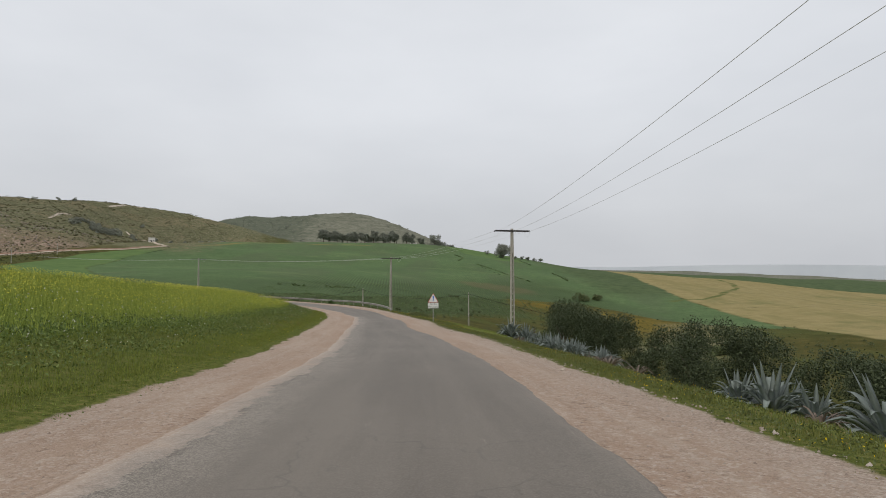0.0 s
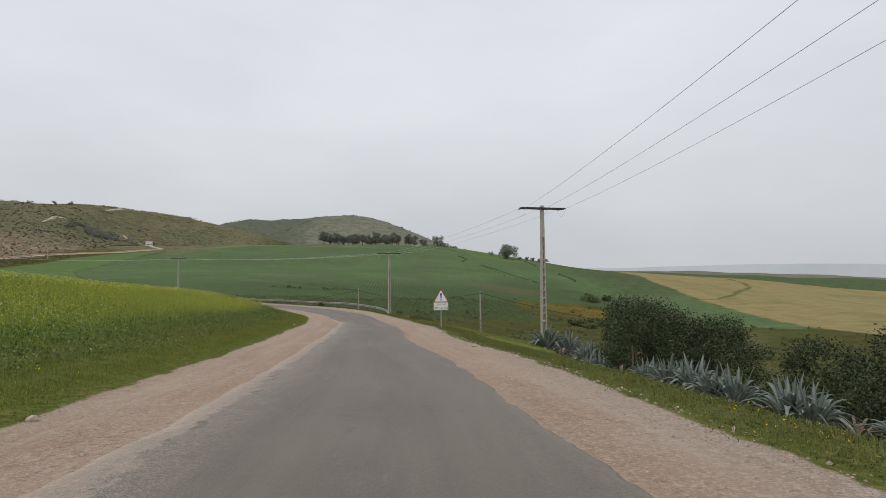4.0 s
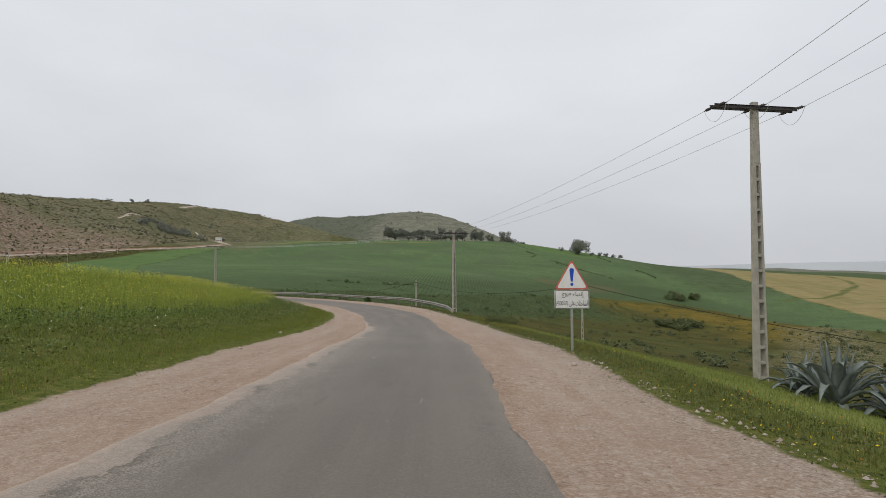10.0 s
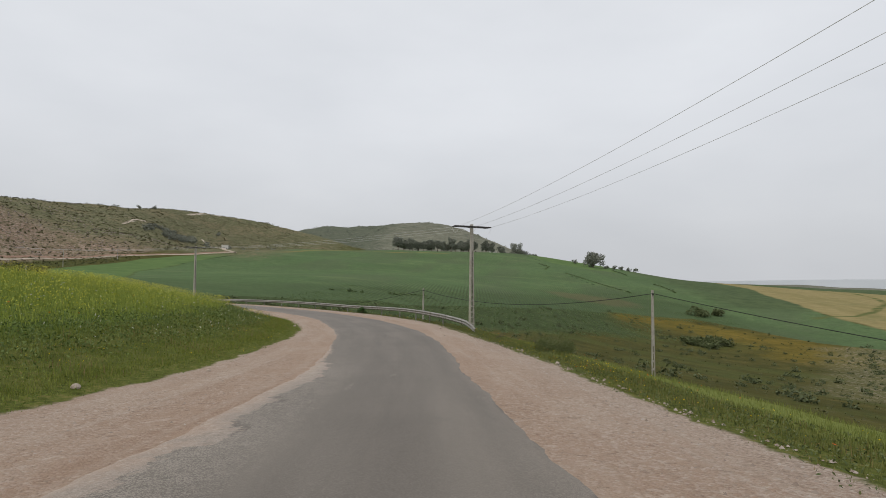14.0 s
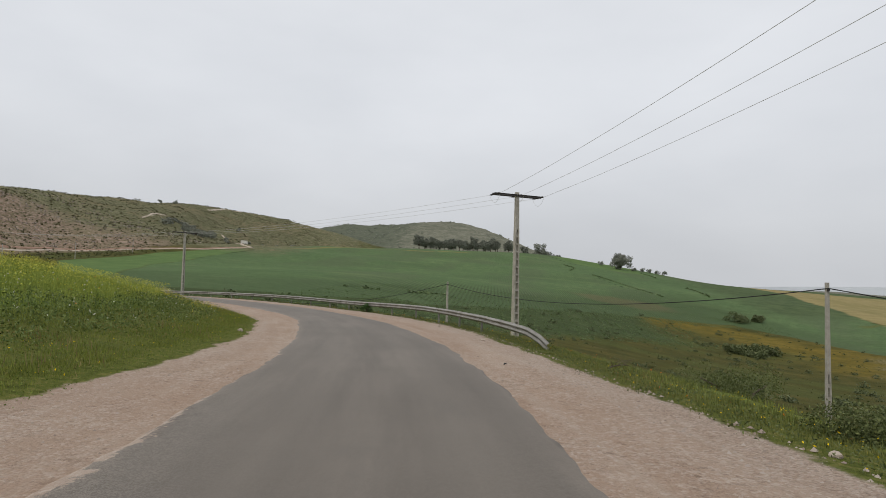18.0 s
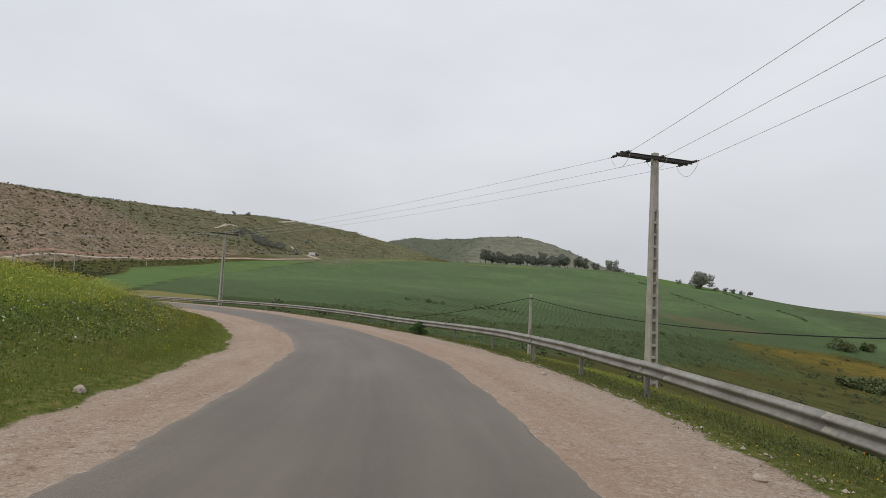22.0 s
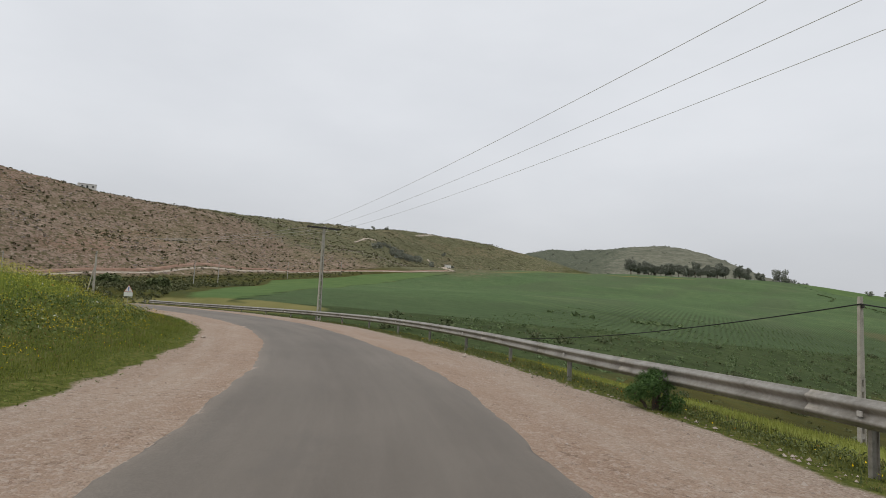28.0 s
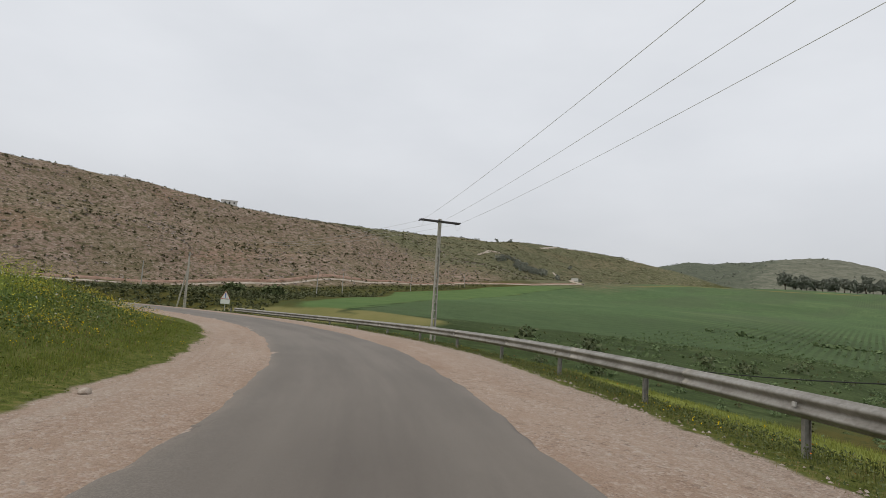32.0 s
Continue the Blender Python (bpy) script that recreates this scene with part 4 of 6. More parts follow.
def arm_point(x, y, top, turn, side, ahead):
    """Where the wire leaves the pole's arm."""
    return Vector(pose(x, y, top, 0, 0, turn) @ Vector((side, ahead * 0.65, -0.25)))


def sagging(name, a, b, sag, r, material, label, category, n=24, sides=5):
    pts = []
    for i in range(n + 1):
        u = i / n
        p = Vector(a).lerp(Vector(b), u)
        p.z -= 4 * sag * u * (1 - u)
        pts.append(p)
    bm = tube(pts, r, sides)
    me = bpy.data.meshes.new(name)
    bm.to_mesh(me)
    bm.free()
    me.materials.append(material)
    return tagged(new(name, me), label, category)


POLES = [(9.42, 1.5, 10.3, 10.0), (8.14, 58.4, 8.4, 17.0), (-7.2, 103.3, 6.45, 34.0), (-56.8, 144.9, 7.0, 62.0), (-105.0, 160.0, 8.0, 70.0)]
for x, y, top, turn in POLES[:4]:
    power_pole(x, y, top, turn, "weathered concrete power pole with ladder openings and steel crossarm")
for p, q in zip(POLES[:-1], POLES[1:]):
    for side in (-1.66, 0.0, 1.66):
        sagging("power_wire", arm_point(*p, side, 1), arm_point(*q, side, -1), 0.55, 0.0085, wire_mat, "thin grey overhead power wire between poles", "wire")

sign_white = simple("sign_white", (0.70, 0.70, 0.68), (0.80, 0.80, 0.78), 3.0, 0.5, bump=0.0005)
sign_red = simple("sign_red", (0.52, 0.10, 0.08), (0.62, 0.16, 0.12), 3.0, 0.5, bump=0.0005)
sign_blue = simple("sign_blue", (0.02, 0.06, 0.40), (0.03, 0.09, 0.52), 3.0, 0.5, bump=0.0005)
sign_black = simple("sign_black", (0.015, 0.015, 0.015), (0.03, 0.03, 0.03), 3.0, 0.5, bump=0.0005)


# ---- guard rail ----
rail_steel = simple("weathered_rail_steel", (0.19, 0.178, 0.155), (0.36, 0.345, 0.315), 1.6, 0.5, 0.35)
pale_tin = simple("pale_tin", (0.42, 0.41, 0.39), (0.55, 0.54, 0.52), 6.0, 0.5, 0.2)


def rail_line(s):
    return np.interp(s, [82, 100, 110, 300], [5.03, 5.15, 4.7, 4.8])


def rail_height(s):
    """Middle of the beam over the road: it rises out of the ground at its end."""
    return np.interp(s, [82.5, 83.3, 84.5, 86.5, 90, 95, 100], [-0.10, 0.10, 0.27, 0.36, 0.48, 0.56, 0.60]) - 0.12 * ease(s, 100, 114) - 0.30 * ease(s, 122, 160)


RAIL = thing("guard_rail", "long weathered steel W-beam guard rail on posts along the road edge", "guard rail")
PROFILE = [(0.012 + 0.03 * (1 - math.cos(4 * math.pi * (q / 20))) + (0.02 if 2 < q < 18 else 0.0), -0.155 + 0.31 * q / 20) for q in range(21)]
edges = np.r_[82.5, np.arange(85.5, 164.5, 4.0)]
for a, b in zip(edges[:-1], edges[1:]):
    SS = np.linspace(a, b + 0.12, 9)
    bm = bmesh.new()
    rows_of = []
    for q in SS:
        z0 = float(np.interp(q, ALONG, ROAD[:, 2])) + float(rail_height(q))
        row = []
        for off, dz in PROFILE + [(o - 0.006, d) for o, d in PROFILE[::-1]]:
            x, y = on_road(q, rail_line(q) - off + (0.004 if int(a / 4) % 2 else 0))
            row.append(bm.verts.new((x, y, z0 + dz)))
        rows_of.append(row)
    n = len(PROFILE) * 2
    for r0, r1 in zip(rows_of[:-1], rows_of[1:]):
        for k in range(n):
            bm.faces.new((r0[k], r0[(k + 1) % n], r1[(k + 1) % n], r1[k]))
    bm.faces.new(rows_of[0])
    bm.faces.new(rows_of[-1][::-1])
    part("beam", bm, rail_steel, RAIL, smooth=True)
for q in np.arange(90.4, 164.0, 3.6):
    x, y = on_road(q, rail_line(q) + 0.07)
    z1 = float(np.interp(q, ALONG, ROAD[:, 2])) + float(rail_height(q)) + 0.10
    z0 = ground_z(x, y) - 0.1
    t = math.degrees(math.atan2(np.interp(q, ALONG, TANGENT[:, 1]), np.interp(q, ALONG, TANGENT[:, 0])))
    bm = bmesh.new()
    box_into(bm, -0.028, 0.028, -0.045, -0.038, z0 - z1, 0)
    box_into(bm, -0.028, 0.028, 0.038, 0.045, z0 - z1, 0)
    box_into(bm, -0.004, 0.004, -0.038, 0.038, z0 - z1, 0)
    post = part("post", bm, rail_steel, RAIL)
    post.matrix_basis = pose(x, y, z1, 0, 0, t)
    if round((q - 90.4) / 3.6) % 2 == 0 and q > 88:
        xr, yr = on_road(q, rail_line(q) - 0.085)
        flag = part("reflector", box(-0.032, 0.032, -0.012, 0.012, -0.028, 0.028, 0.004), pale_tin, RAIL, "small pale reflector")
        flag.matrix_basis = pose(xr, yr, z1 - 0.10, 0, 0, t)

# ---- road sign ----
def prism(outline, y0, y1):
    """A flat plate from an outline in x, z."""
    bm = bmesh.new()
    f = [bm.verts.new((x, y0, z)) for x, z in outline]
    g = [bm.verts.new((x, y1, z)) for x, z in outline]
    bm.faces.new(f)
    bm.faces.new(g[::-1])
    n = len(outline)
    for k in range(n):
        bm.faces.new((f[k], g[k], g[(k + 1) % n], f[(k + 1) % n]))
    bmesh.ops.recalc_face_normals(bm, faces=bm.faces[:])
    return bm


def round_triangle(side, r):
    """Outline of an upright triangle with rounded corners, base at z = 0."""
    h = side * math.sqrt(3) / 2
    inner = [(0, h - 2 * r), (-side / 2 + r * math.sqrt(3), r), (side / 2 - r * math.sqrt(3), r)]
    out = []
    for (cx, cz), start in zip(inner, (30, 150, 270)):
        for k in range(6):
            a = radians(start + 120 * k / 5)
            out.append((cx + r * math.cos(a), cz + r * math.sin(a)))
    return out


def warning_sign(x, y, turn, plate_z, label, words=True):
    """Triangle on a post with a text plate below it. plate_z: bottom of the plate."""
    base = ground_z(x, y)
    sign = thing("warning_sign", label, "road sign", pose(x, y, base, 0, 0, turn))
    p = plate_z - base
    part("post", box(-0.03, 0.03, 0.0, 0.06, -0.2, p + 1.18, 0.006), steel, sign, "grey steel post")
    plate = part("text_plate", box(-0.465, 0.465, -0.03, -0.012, p, p + 0.50, 0.008), sign_white, sign, "white plate with black lettering")
    for z0, z1, x0, x1 in ((p + 0.008, p + 0.022, -0.455, 0.455), (p + 0.478, p + 0.492, -0.455, 0.455), (p + 0.022, p + 0.478, -0.455, -0.441), (p + 0.022, p + 0.478, 0.441, 0.455)):
        part("border", box(x0, x1, -0.033, -0.0296, z0, z1), sign_black, plate)
    tri = round_triangle(0.93, 0.045)
    red = part("triangle", prism([(a, b + p + 0.515) for a, b in tri], -0.03, -0.012), sign_red, sign, "red-bordered warning triangle")
    inner = [(a * 0.87, (b - 0.27) * 0.87 + 0.27 + p + 0.515) for a, b in tri]
    part("face", prism(inner, -0.034, -0.0296), sign_white, red)
    c = p + 0.515
    bar = [(0.028, c + 0.21)] + [(0.058 * math.cos(radians(a)), c + 0.52 + 0.05 * math.sin(radians(a))) for a in range(0, 181, 20)] + [(-0.028, c + 0.21)]
    part("exclamation_bar", prism(bar[::-1], -0.038, -0.0336), sign_blue, red)
    part("exclamation_dot", prism([(0.042 * math.cos(radians(a)), c + 0.135 + 0.042 * math.sin(radians(a))) for a in range(0, 360, 24)], -0.038, -0.0336), sign_blue, red)
    return sign, plate, p


SIGN, SIGN_PLATE, SIGN_P = warning_sign(0.37, 50.95, 6.0, 1.05, "red-bordered warning triangle with blue exclamation mark and text plate")

# ---- lettering on the sign, in joined letter forms set from the right ----
def lettering(text, x0, x1, z0, z1, parent, y=-0.0335):
    cu = bpy.data.curves.new("lettering", "FONT")
    cu.body = text
    cu.extrude = 0.0012
    tmp = new("lettering", cu)
    bpy.context.view_layer.update()
    me = bpy.data.meshes.new_from_object(tmp.evaluated_get(bpy.context.evaluated_depsgraph_get()))
    bpy.data.objects.remove(tmp)
    co = np.array([v.co[:] for v in me.vertices])
    lo, hi = co.min(0), co.max(0)
    out = np.empty_like(co)
    out[:, 0] = x0 + (co[:, 0] - lo[0]) / (hi[0] - lo[0]) * (x1 - x0)
    out[:, 2] = z0 + (co[:, 1] - lo[1]) / (hi[1] - lo[1]) * (z1 - z0)
    out[:, 1] = y - co[:, 2]
    me.vertices.foreach_set("co", out.ravel())
    me.name = "lettering"
    me.materials.clear()
    me.materials.append(sign_black)
    ob = new("lettering", me)
    ob.parent = parent
    return ob


lettering("\u062c\ufeed\ufeae\ufea7"[::1].replace("\u062c", "\ufe9d"), -0.27, -0.02, SIGN_P + 0.29, SIGN_P + 0.455, SIGN_PLATE)
lettering("\ufee9\ufe8e\ufe92\ufe98\ufee7\u0625", 0.03, 0.31, SIGN_P + 0.29, SIGN_P + 0.455, SIGN_PLATE)
lettering("\ufee1", -0.42, -0.385, SIGN_P + 0.07, SIGN_P + 0.19, SIGN_PLATE)
lettering("300", -0.375, -0.235, SIGN_P + 0.095, SIGN_P + 0.20, SIGN_PLATE)
lettering("\ufeaa\ufecc\ufe91", -0.225, -0.11, SIGN_P + 0.07, SIGN_P + 0.22, SIGN_PLATE)
lettering("\ufef0\ufee0\ufecb", -0.085, 0.07, SIGN_P + 0.05, SIGN_P + 0.22, SIGN_PLATE)
lettering("\ufe95\ufe8e\ufee8\ufea3\ufe8e\ufeb8\ufedf\u0627", 0.095, 0.43, SIGN_P + 0.07, SIGN_P + 0.225, SIGN_PLATE)

warning_sign(-80.3, 139.8, 58.0, -1.35, "faded white warning triangle on a post at the far bend")


# ---- telephone posts ----
def telephone_post(x, y, top, turn, strut=0.0):
    base = ground_z(x, y)
    h = top - base
    post = thing("telephone_post", "slim grey concrete telephone post with small openings" + (" and raking strut" if strut else ""), "telephone post", pose(x, y, base - 0.05, 0, 0, turn), "telephone posts")
    w0, w1 = 0.11, 0.065
    low = h * 0.52
    wide = lambda z: w0 + (w1 - w0) * z / h
    for sx in (-1, 1):
        bm = bmesh.new()
        a = (sx * (wide(0) - 0.022))
        b = (sx * (wide(low) - 0.022))
        v0 = [bm.verts.new((a + dx, dy, 0)) for dx, dy in ((-0.022, -0.075), (0.022, -0.075), (0.022, 0.075), (-0.022, 0.075))]
        v1 = [bm.verts.new((b + dx, dy, low)) for dx, dy in ((-0.022, -0.065), (0.022, -0.065), (0.022, 0.065), (-0.022, 0.065))]
        for k in range(4):
            bm.faces.new((v0[k], v0[(k + 1) % 4], v1[(k + 1) % 4], v1[k]))
        part("leg", bm, concrete, post)
    for i in range(8):
        z = 0.2 + (low - 0.2) * i / 7
        w = wide(z) - 0.04
        part("rung", box(-w, w, -0.06, 0.06, z - 0.07, z + 0.07, 0.008), concrete, post)
    bm = bmesh.new()
    box_into(bm, -wide(low), wide(low), -0.065, 0.065, low, h, (w1 / wide(low), 0.8))
    bmesh.ops.bevel(bm, geom=bm.edges[:], offset=0.008, segments=1, affect="EDGES")
    part("upper_shaft", bm, concrete, post)
    part("cable_clamp", box(-0.05, 0.05, -0.12, -0.06, h - 0.35, h - 0.22, 0.01), dark_steel, post)
    if strut:
        part("strut", tube([(-strut, 0, -0.1), (-0.05, 0, h * 0.72)], [0.08, 0.06], 6), concrete, post)
    return post


TEL = [(5.54, 90.05, 0.88, 10.0, 0), (-13.91, 118.75, 0.55, 40.0, 0), (-79.5, 135.2, 3.45, 20.0, 1.0)]
for q in TEL:
    telephone_post(*q)
sagging("telephone_cable", (5.54, 89.93, 0.6), (-13.91, 118.63, 0.27), 1.15, 0.022, black_cable, "sagging black telephone cable between posts", "cable")
sagging("telephone_cable", (5.54, 89.93, 0.6), (33.0, 58.0, -3.5), 0.8, 0.022, black_cable, "sagging black telephone cable between posts", "cable")
sagging("telephone_cable", (-13.91, 118.63, 0.27), (-45.0, 150.0, -3.0), 1.0, 0.022, black_cable, "sagging black telephone cable between posts", "cable")
far_post = simple("pale_far_post", (0.34, 0.33, 0.3), (0.42, 0.41, 0.38), 1.0)
for x, y, hh in ((-170.0, 222.0, 7.5), (-205.0, 262.0, 8.5), (-232.0, 330.0, 8.5), (-246.0, 392.0, 8.5), (-188.0, 178.0, 7.5)):
    z = ground_z(x, y)
    t = thing("distant_pole", "slim pale utility pole at the foot of the hill", "utility pole", pose(x, y, z - 0.1), "distant poles")
    part("shaft", tube([(0, 0, 0), (0, 0, hh)], [0.16, 0.10], 6), far_post, t)
    part("cap", tube([(-0.5, 0, hh - 0.3), (0.5, 0, hh - 0.3)], 0.05, 5), dark_steel, t)


# ---- foliage tools ----
def tri_mesh(name, verts, per, material, parent=None, label=""):
    """A mesh of loose faces with per corners each, from an array of corners."""
    n = len(verts) // per
    me = bpy.data.meshes.new(name)
    me.vertices.add(len(verts))
    me.vertices.foreach_set("co", np.asarray(verts, np.float32).ravel())
    me.loops.add(n * per)
    me.loops.foreach_set("vertex_index", np.arange(n * per))
    me.polygons.add(n)
    me.polygons.foreach_set("loop_start", np.arange(0, n * per, per))
    me.update()
    me.materials.append(material)
    ob = new(name, me)
    if parent:
        ob.parent = parent
    if label:
        ob["label"] = label
    return ob


def leaves_at(p, size, rng, up=0.3, wide=0.42):
    """Small four-cornered leaves at the points p, turned at random."""
    n = len(p)
    a = rng.normal(0, 1, (n, 3))
    a /= np.linalg.norm(a, axis=1)[:, None]
    b = rng.normal(0, 1, (n, 3))
    b[:, 2] *= up
    b -= a * (a * b).sum(1)[:, None]
    b /= np.linalg.norm(b, axis=1)[:, None] + 1e-9
    k = (size * rng.uniform(0.55, 1.3, n))[:, None]
    return np.stack([p - a * k, p + b * k * wide, p + a * k, p - b * k * wide], 1).reshape(-1, 3)


def clump_points(centres, radii, n, rng, shell=0.55):
    """Points in a heap of round clumps, denser towards their outside."""
    w = np.array([r ** 2 for r in radii])
    pick = rng.choice(len(radii), n, p=w / w.sum())
    d = rng.normal(0, 1, (n, 3))
    d /= np.linalg.norm(d, axis=1)[:, None]
    r = (shell + (1 - shell) * rng.random(n)) * rng.uniform(0.75, 1.12, n)
    return np.array(centres)[pick] + d * (np.array(radii)[pick] * r)[:, None] * np.array([1, 1, 0.85])


def blades_at(x, y, z, h, w, rng, lean=0.35):
    """Grass blades: one thin triangle each."""
    n = len(x)
    a = rng.uniform(0, 6.283, n)
    dx, dy = np.cos(a) * w / 2, np.sin(a) * w / 2
    hh = h * rng.uniform(0.55, 1.15, n)
    b = rng.uniform(0, 6.283, n)
    le = hh * lean * rng.random(n)
    p0 = np.stack([x - dx, y - dy, z - 0.02 + 0 * x], 1)
    p1 = np.stack([x + dx, y + dy, z - 0.02 + 0 * x], 1)
    p2 = np.stack([x + np.cos(b) * le, y + np.sin(b) * le, z + hh], 1)
    return np.stack([p0, p1, p2], 1).reshape(-1, 3)


bark = simple("grey_bark", (0.07, 0.055, 0.042), (0.15, 0.12, 0.095), 5.0)
olive_leaf = leafy("dusty_olive_leaves", (0.035, 0.048, 0.024), (0.098, 0.118, 0.064))
# grey-green foliage of far trees, its colour lightened to imitate distance haze
hazed_gum_leaf = leafy("haze_greyed_gum_leaves", (0.15, 0.165, 0.13), (0.29, 0.30, 0.25))
bush_leaf = leafy("soft_green_bush_leaves", (0.065, 0.085, 0.035), (0.16, 0.185, 0.085))
verge_leaf = leafy("verge_shrub_leaves", (0.06, 0.08, 0.03), (0.15, 0.17, 0.065))
fresh_leaf = leafy("fresh_green_leaves", (0.035, 0.075, 0.022), (0.10, 0.17, 0.055))


def tree(x, y, h, spread_of, name, label, category, material, seed, leaf, count, trunk_share=0.3, group="", sink=0.0, base=None, low=0.10):
    """Tapered trunk, limbs and a crown of many small leaves in uneven clumps."""
    rng = np.random.default_rng(seed)
    z = (ground_z(x, y) if base is None else base) - sink
    t = thing(name, label, category, pose(x, y, z), group)
    th = h * trunk_share
    r0 = 0.028 * h + 0.03
    lean = rng.normal(0, 0.05 * h, 2)
    fork = Vector((lean[0] * 0.5, lean[1] * 0.5, th))
    bm = bmesh.new()
    tube_into(bm, [(0, 0, -0.3), (lean[0] * 0.2, lean[1] * 0.2, th * 0.5), fork], [r0 * 1.25, r0, r0 * 0.8], 7)
    part("trunk", bm, bark, t, smooth=True)
    centres, radii = [], []
    n = 6 + int(rng.integers(0, 3))
    for k in range(n):
        a = 6.283 * k / n + rng.uniform(-0.4, 0.4)
        out = spread_of * rng.uniform(0.3, 0.7)
        top = h * rng.uniform(0.42, 0.84)
        tip = Vector((math.cos(a) * out + lean[0], math.sin(a) * out + lean[1], top))
        mid = fork.lerp(tip, 0.5) + Vector((math.cos(a) * 0.1, math.sin(a) * 0.1, 0.06 * h))
        part("limb", tube([fork, mid, tip], [r0 * 0.55, r0 * 0.34, r0 * 0.12], 5), bark, t)
        for c in (tip, mid):
            centres.append(c[:])
            radii.append(spread_of * rng.uniform(0.24, 0.42))
    for k in range(12):
        a, u = rng.uniform(0, 6.283), (k + rng.random()) / 12
        out = spread_of * math.sqrt(max(0.05, 1 - (1.5 * u - 0.6) ** 2)) * rng.uniform(0.45, 0.9)
        centres.append((math.cos(a) * out + lean[0], math.sin(a) * out + lean[1], h * (low + (0.86 - low) * u)))
        radii.append(spread_of * rng.uniform(0.24, 0.42))
    p = clump_points(centres, radii, count, rng)
    p = p[p[:, 2] > 0.04 * h]
    tri_mesh("crown", leaves_at(p, leaf, rng, 0.8, 0.75), 4, material, t)
    return t


def shrub(x, y, h, r, label, material, seed, leaf, count, name="shrub", group="", stems=5):
    rng = np.random.default_rng(seed)
    z = ground_z(x, y)
    t = thing(name, label, "shrub", pose(x, y, z - 0.04), group)
    centres, radii = [], []
    for k in range(9):
        a, d = rng.uniform(0, 6.283), r * math.sqrt(rng.random()) * 0.72
        c = (math.cos(a) * d, math.sin(a) * d, h * rng.uniform(0.12, 0.72))
        centres.append(c)
        radii.append(r * rng.uniform(0.32, 0.5))
    for k in range(stems):
        c = centres[k]
        part("stem", tube([(c[0] * 0.15, c[1] * 0.15, -0.1), (c[0] * 0.5, c[1] * 0.5, c[2] * 0.5), c], [0.03 + 0.012 * h, 0.02 + 0.008 * h, 0.012], 5), bark, t)
    p = clump_points(centres, radii, count, rng)
    p[:, 2] = np.abs(p[:, 2])
    tri_mesh("foliage", leaves_at(p, leaf, rng, 0.6, 0.42 if leaf < 0.1 else 0.75), 4, material, t)
    return t


# ---- shrubs, trees and agaves by the road ----
def olive(x, y, h, r, seed):
    """A dense round-headed olive bush: stems, and a dome of many small clumps of fine leaves."""
    rng = np.random.default_rng(seed)
    z = ground_z(x, y)
    t = thing("olive_shrub", "dense dark grey-green olive shrub below the road verge", "shrub", pose(x, y, z - 0.05), "olive shrubs")
    centres, radii = [], []
    for k in range(26):
        a, u = k * 2.4 + rng.uniform(-0.4, 0.4), (k + 0.5) / 26
        out = r * math.sqrt(max(0.04, 1 - (1.25 * u - 0.35) ** 2)) * rng.uniform(0.5, 0.78)
        centres.append((math.cos(a) * out, math.sin(a) * out, h * (0.06 + 0.80 * u)))
        radii.append(r * rng.uniform(0.26, 0.4))
    for k in range(6):
        c = Vector(centres[3 * k + 2])
        part("stem", tube([(c.x * 0.12, c.y * 0.12, -0.1), c * 0.5, c], [0.085, 0.055, 0.02], 5), bark, t)
    p = clump_points(centres, radii, int(7200 * r), rng, 0.35)
    p[:, 2] = np.abs(p[:, 2])
    tri_mesh("foliage", leaves_at(p, 0.064, rng, 0.6, 0.5), 4, olive_leaf, t)
    return t


for k, (x, y, top, r_) in enumerate(((11.2, 46.9, 2.4, 2.6), (10.6, 42.0, 2.5, 2.9), (12.4, 44.4, 1.9, 2.3), (13.2, 40.6, 1.8, 2.3), (15.0, 36.0, 1.3, 2.4), (15.7, 31.8, 2.3, 2.9), (17.4, 30.4, 2.0, 2.6), (18.5, 25.5, 1.5, 2.7), (17.8, 21.5, 1.5, 2.5), (18.0, 17.0, 1.6, 2.5), (17.0, 13.5, 1.6, 2.3))):
    olive(x, y, top - ground_z(x, y), r_, 11 + k)
x, y = on_road(108.4, 4.62)
shrub(float(x), float(y), 0.85, 0.52, "fresh green feathery shrub against the guard rail", fresh_leaf, 21, 0.022, 9000, "green_shrub")
for s_, l_, h_, r_, seed in ((76.5, 7.0, 0.6, 1.1, 22), (72.0, 5.6, 0.45, 0.8, 23), (80.5, 9.0, 0.9, 1.1, 24), (78.6, 8.4, 0.8, 0.9, 25), (83.0, 9.6, 0.7, 1.0, 26)):
    x, y = on_road(s_, l_)
    shrub(float(x), float(y), h_, r_, "low bushy green weed shrub on the verge", verge_leaf, seed, 0.024, 6500, "verge_shrub", "verge shrubs", 4)

def agave_material(name, dark, light):
    k = Mat(name, 0.55)
    c = k.ramp(k.math("ADD", k.math("MULTIPLY", k.geo.outputs["Random Per Island"], 0.5), k.math("MULTIPLY", k.noise(6.0), 0.5)), (0.25, dark), (0.75, light))
    return k.done(c, k.noise(30.0), 0.004)


agave_mat = agave_material("blue_grey_agave", (0.13, 0.158, 0.14), (0.31, 0.345, 0.315))
dry_mat = agave_material("dried_agave", (0.11, 0.082, 0.065), (0.25, 0.205, 0.165))


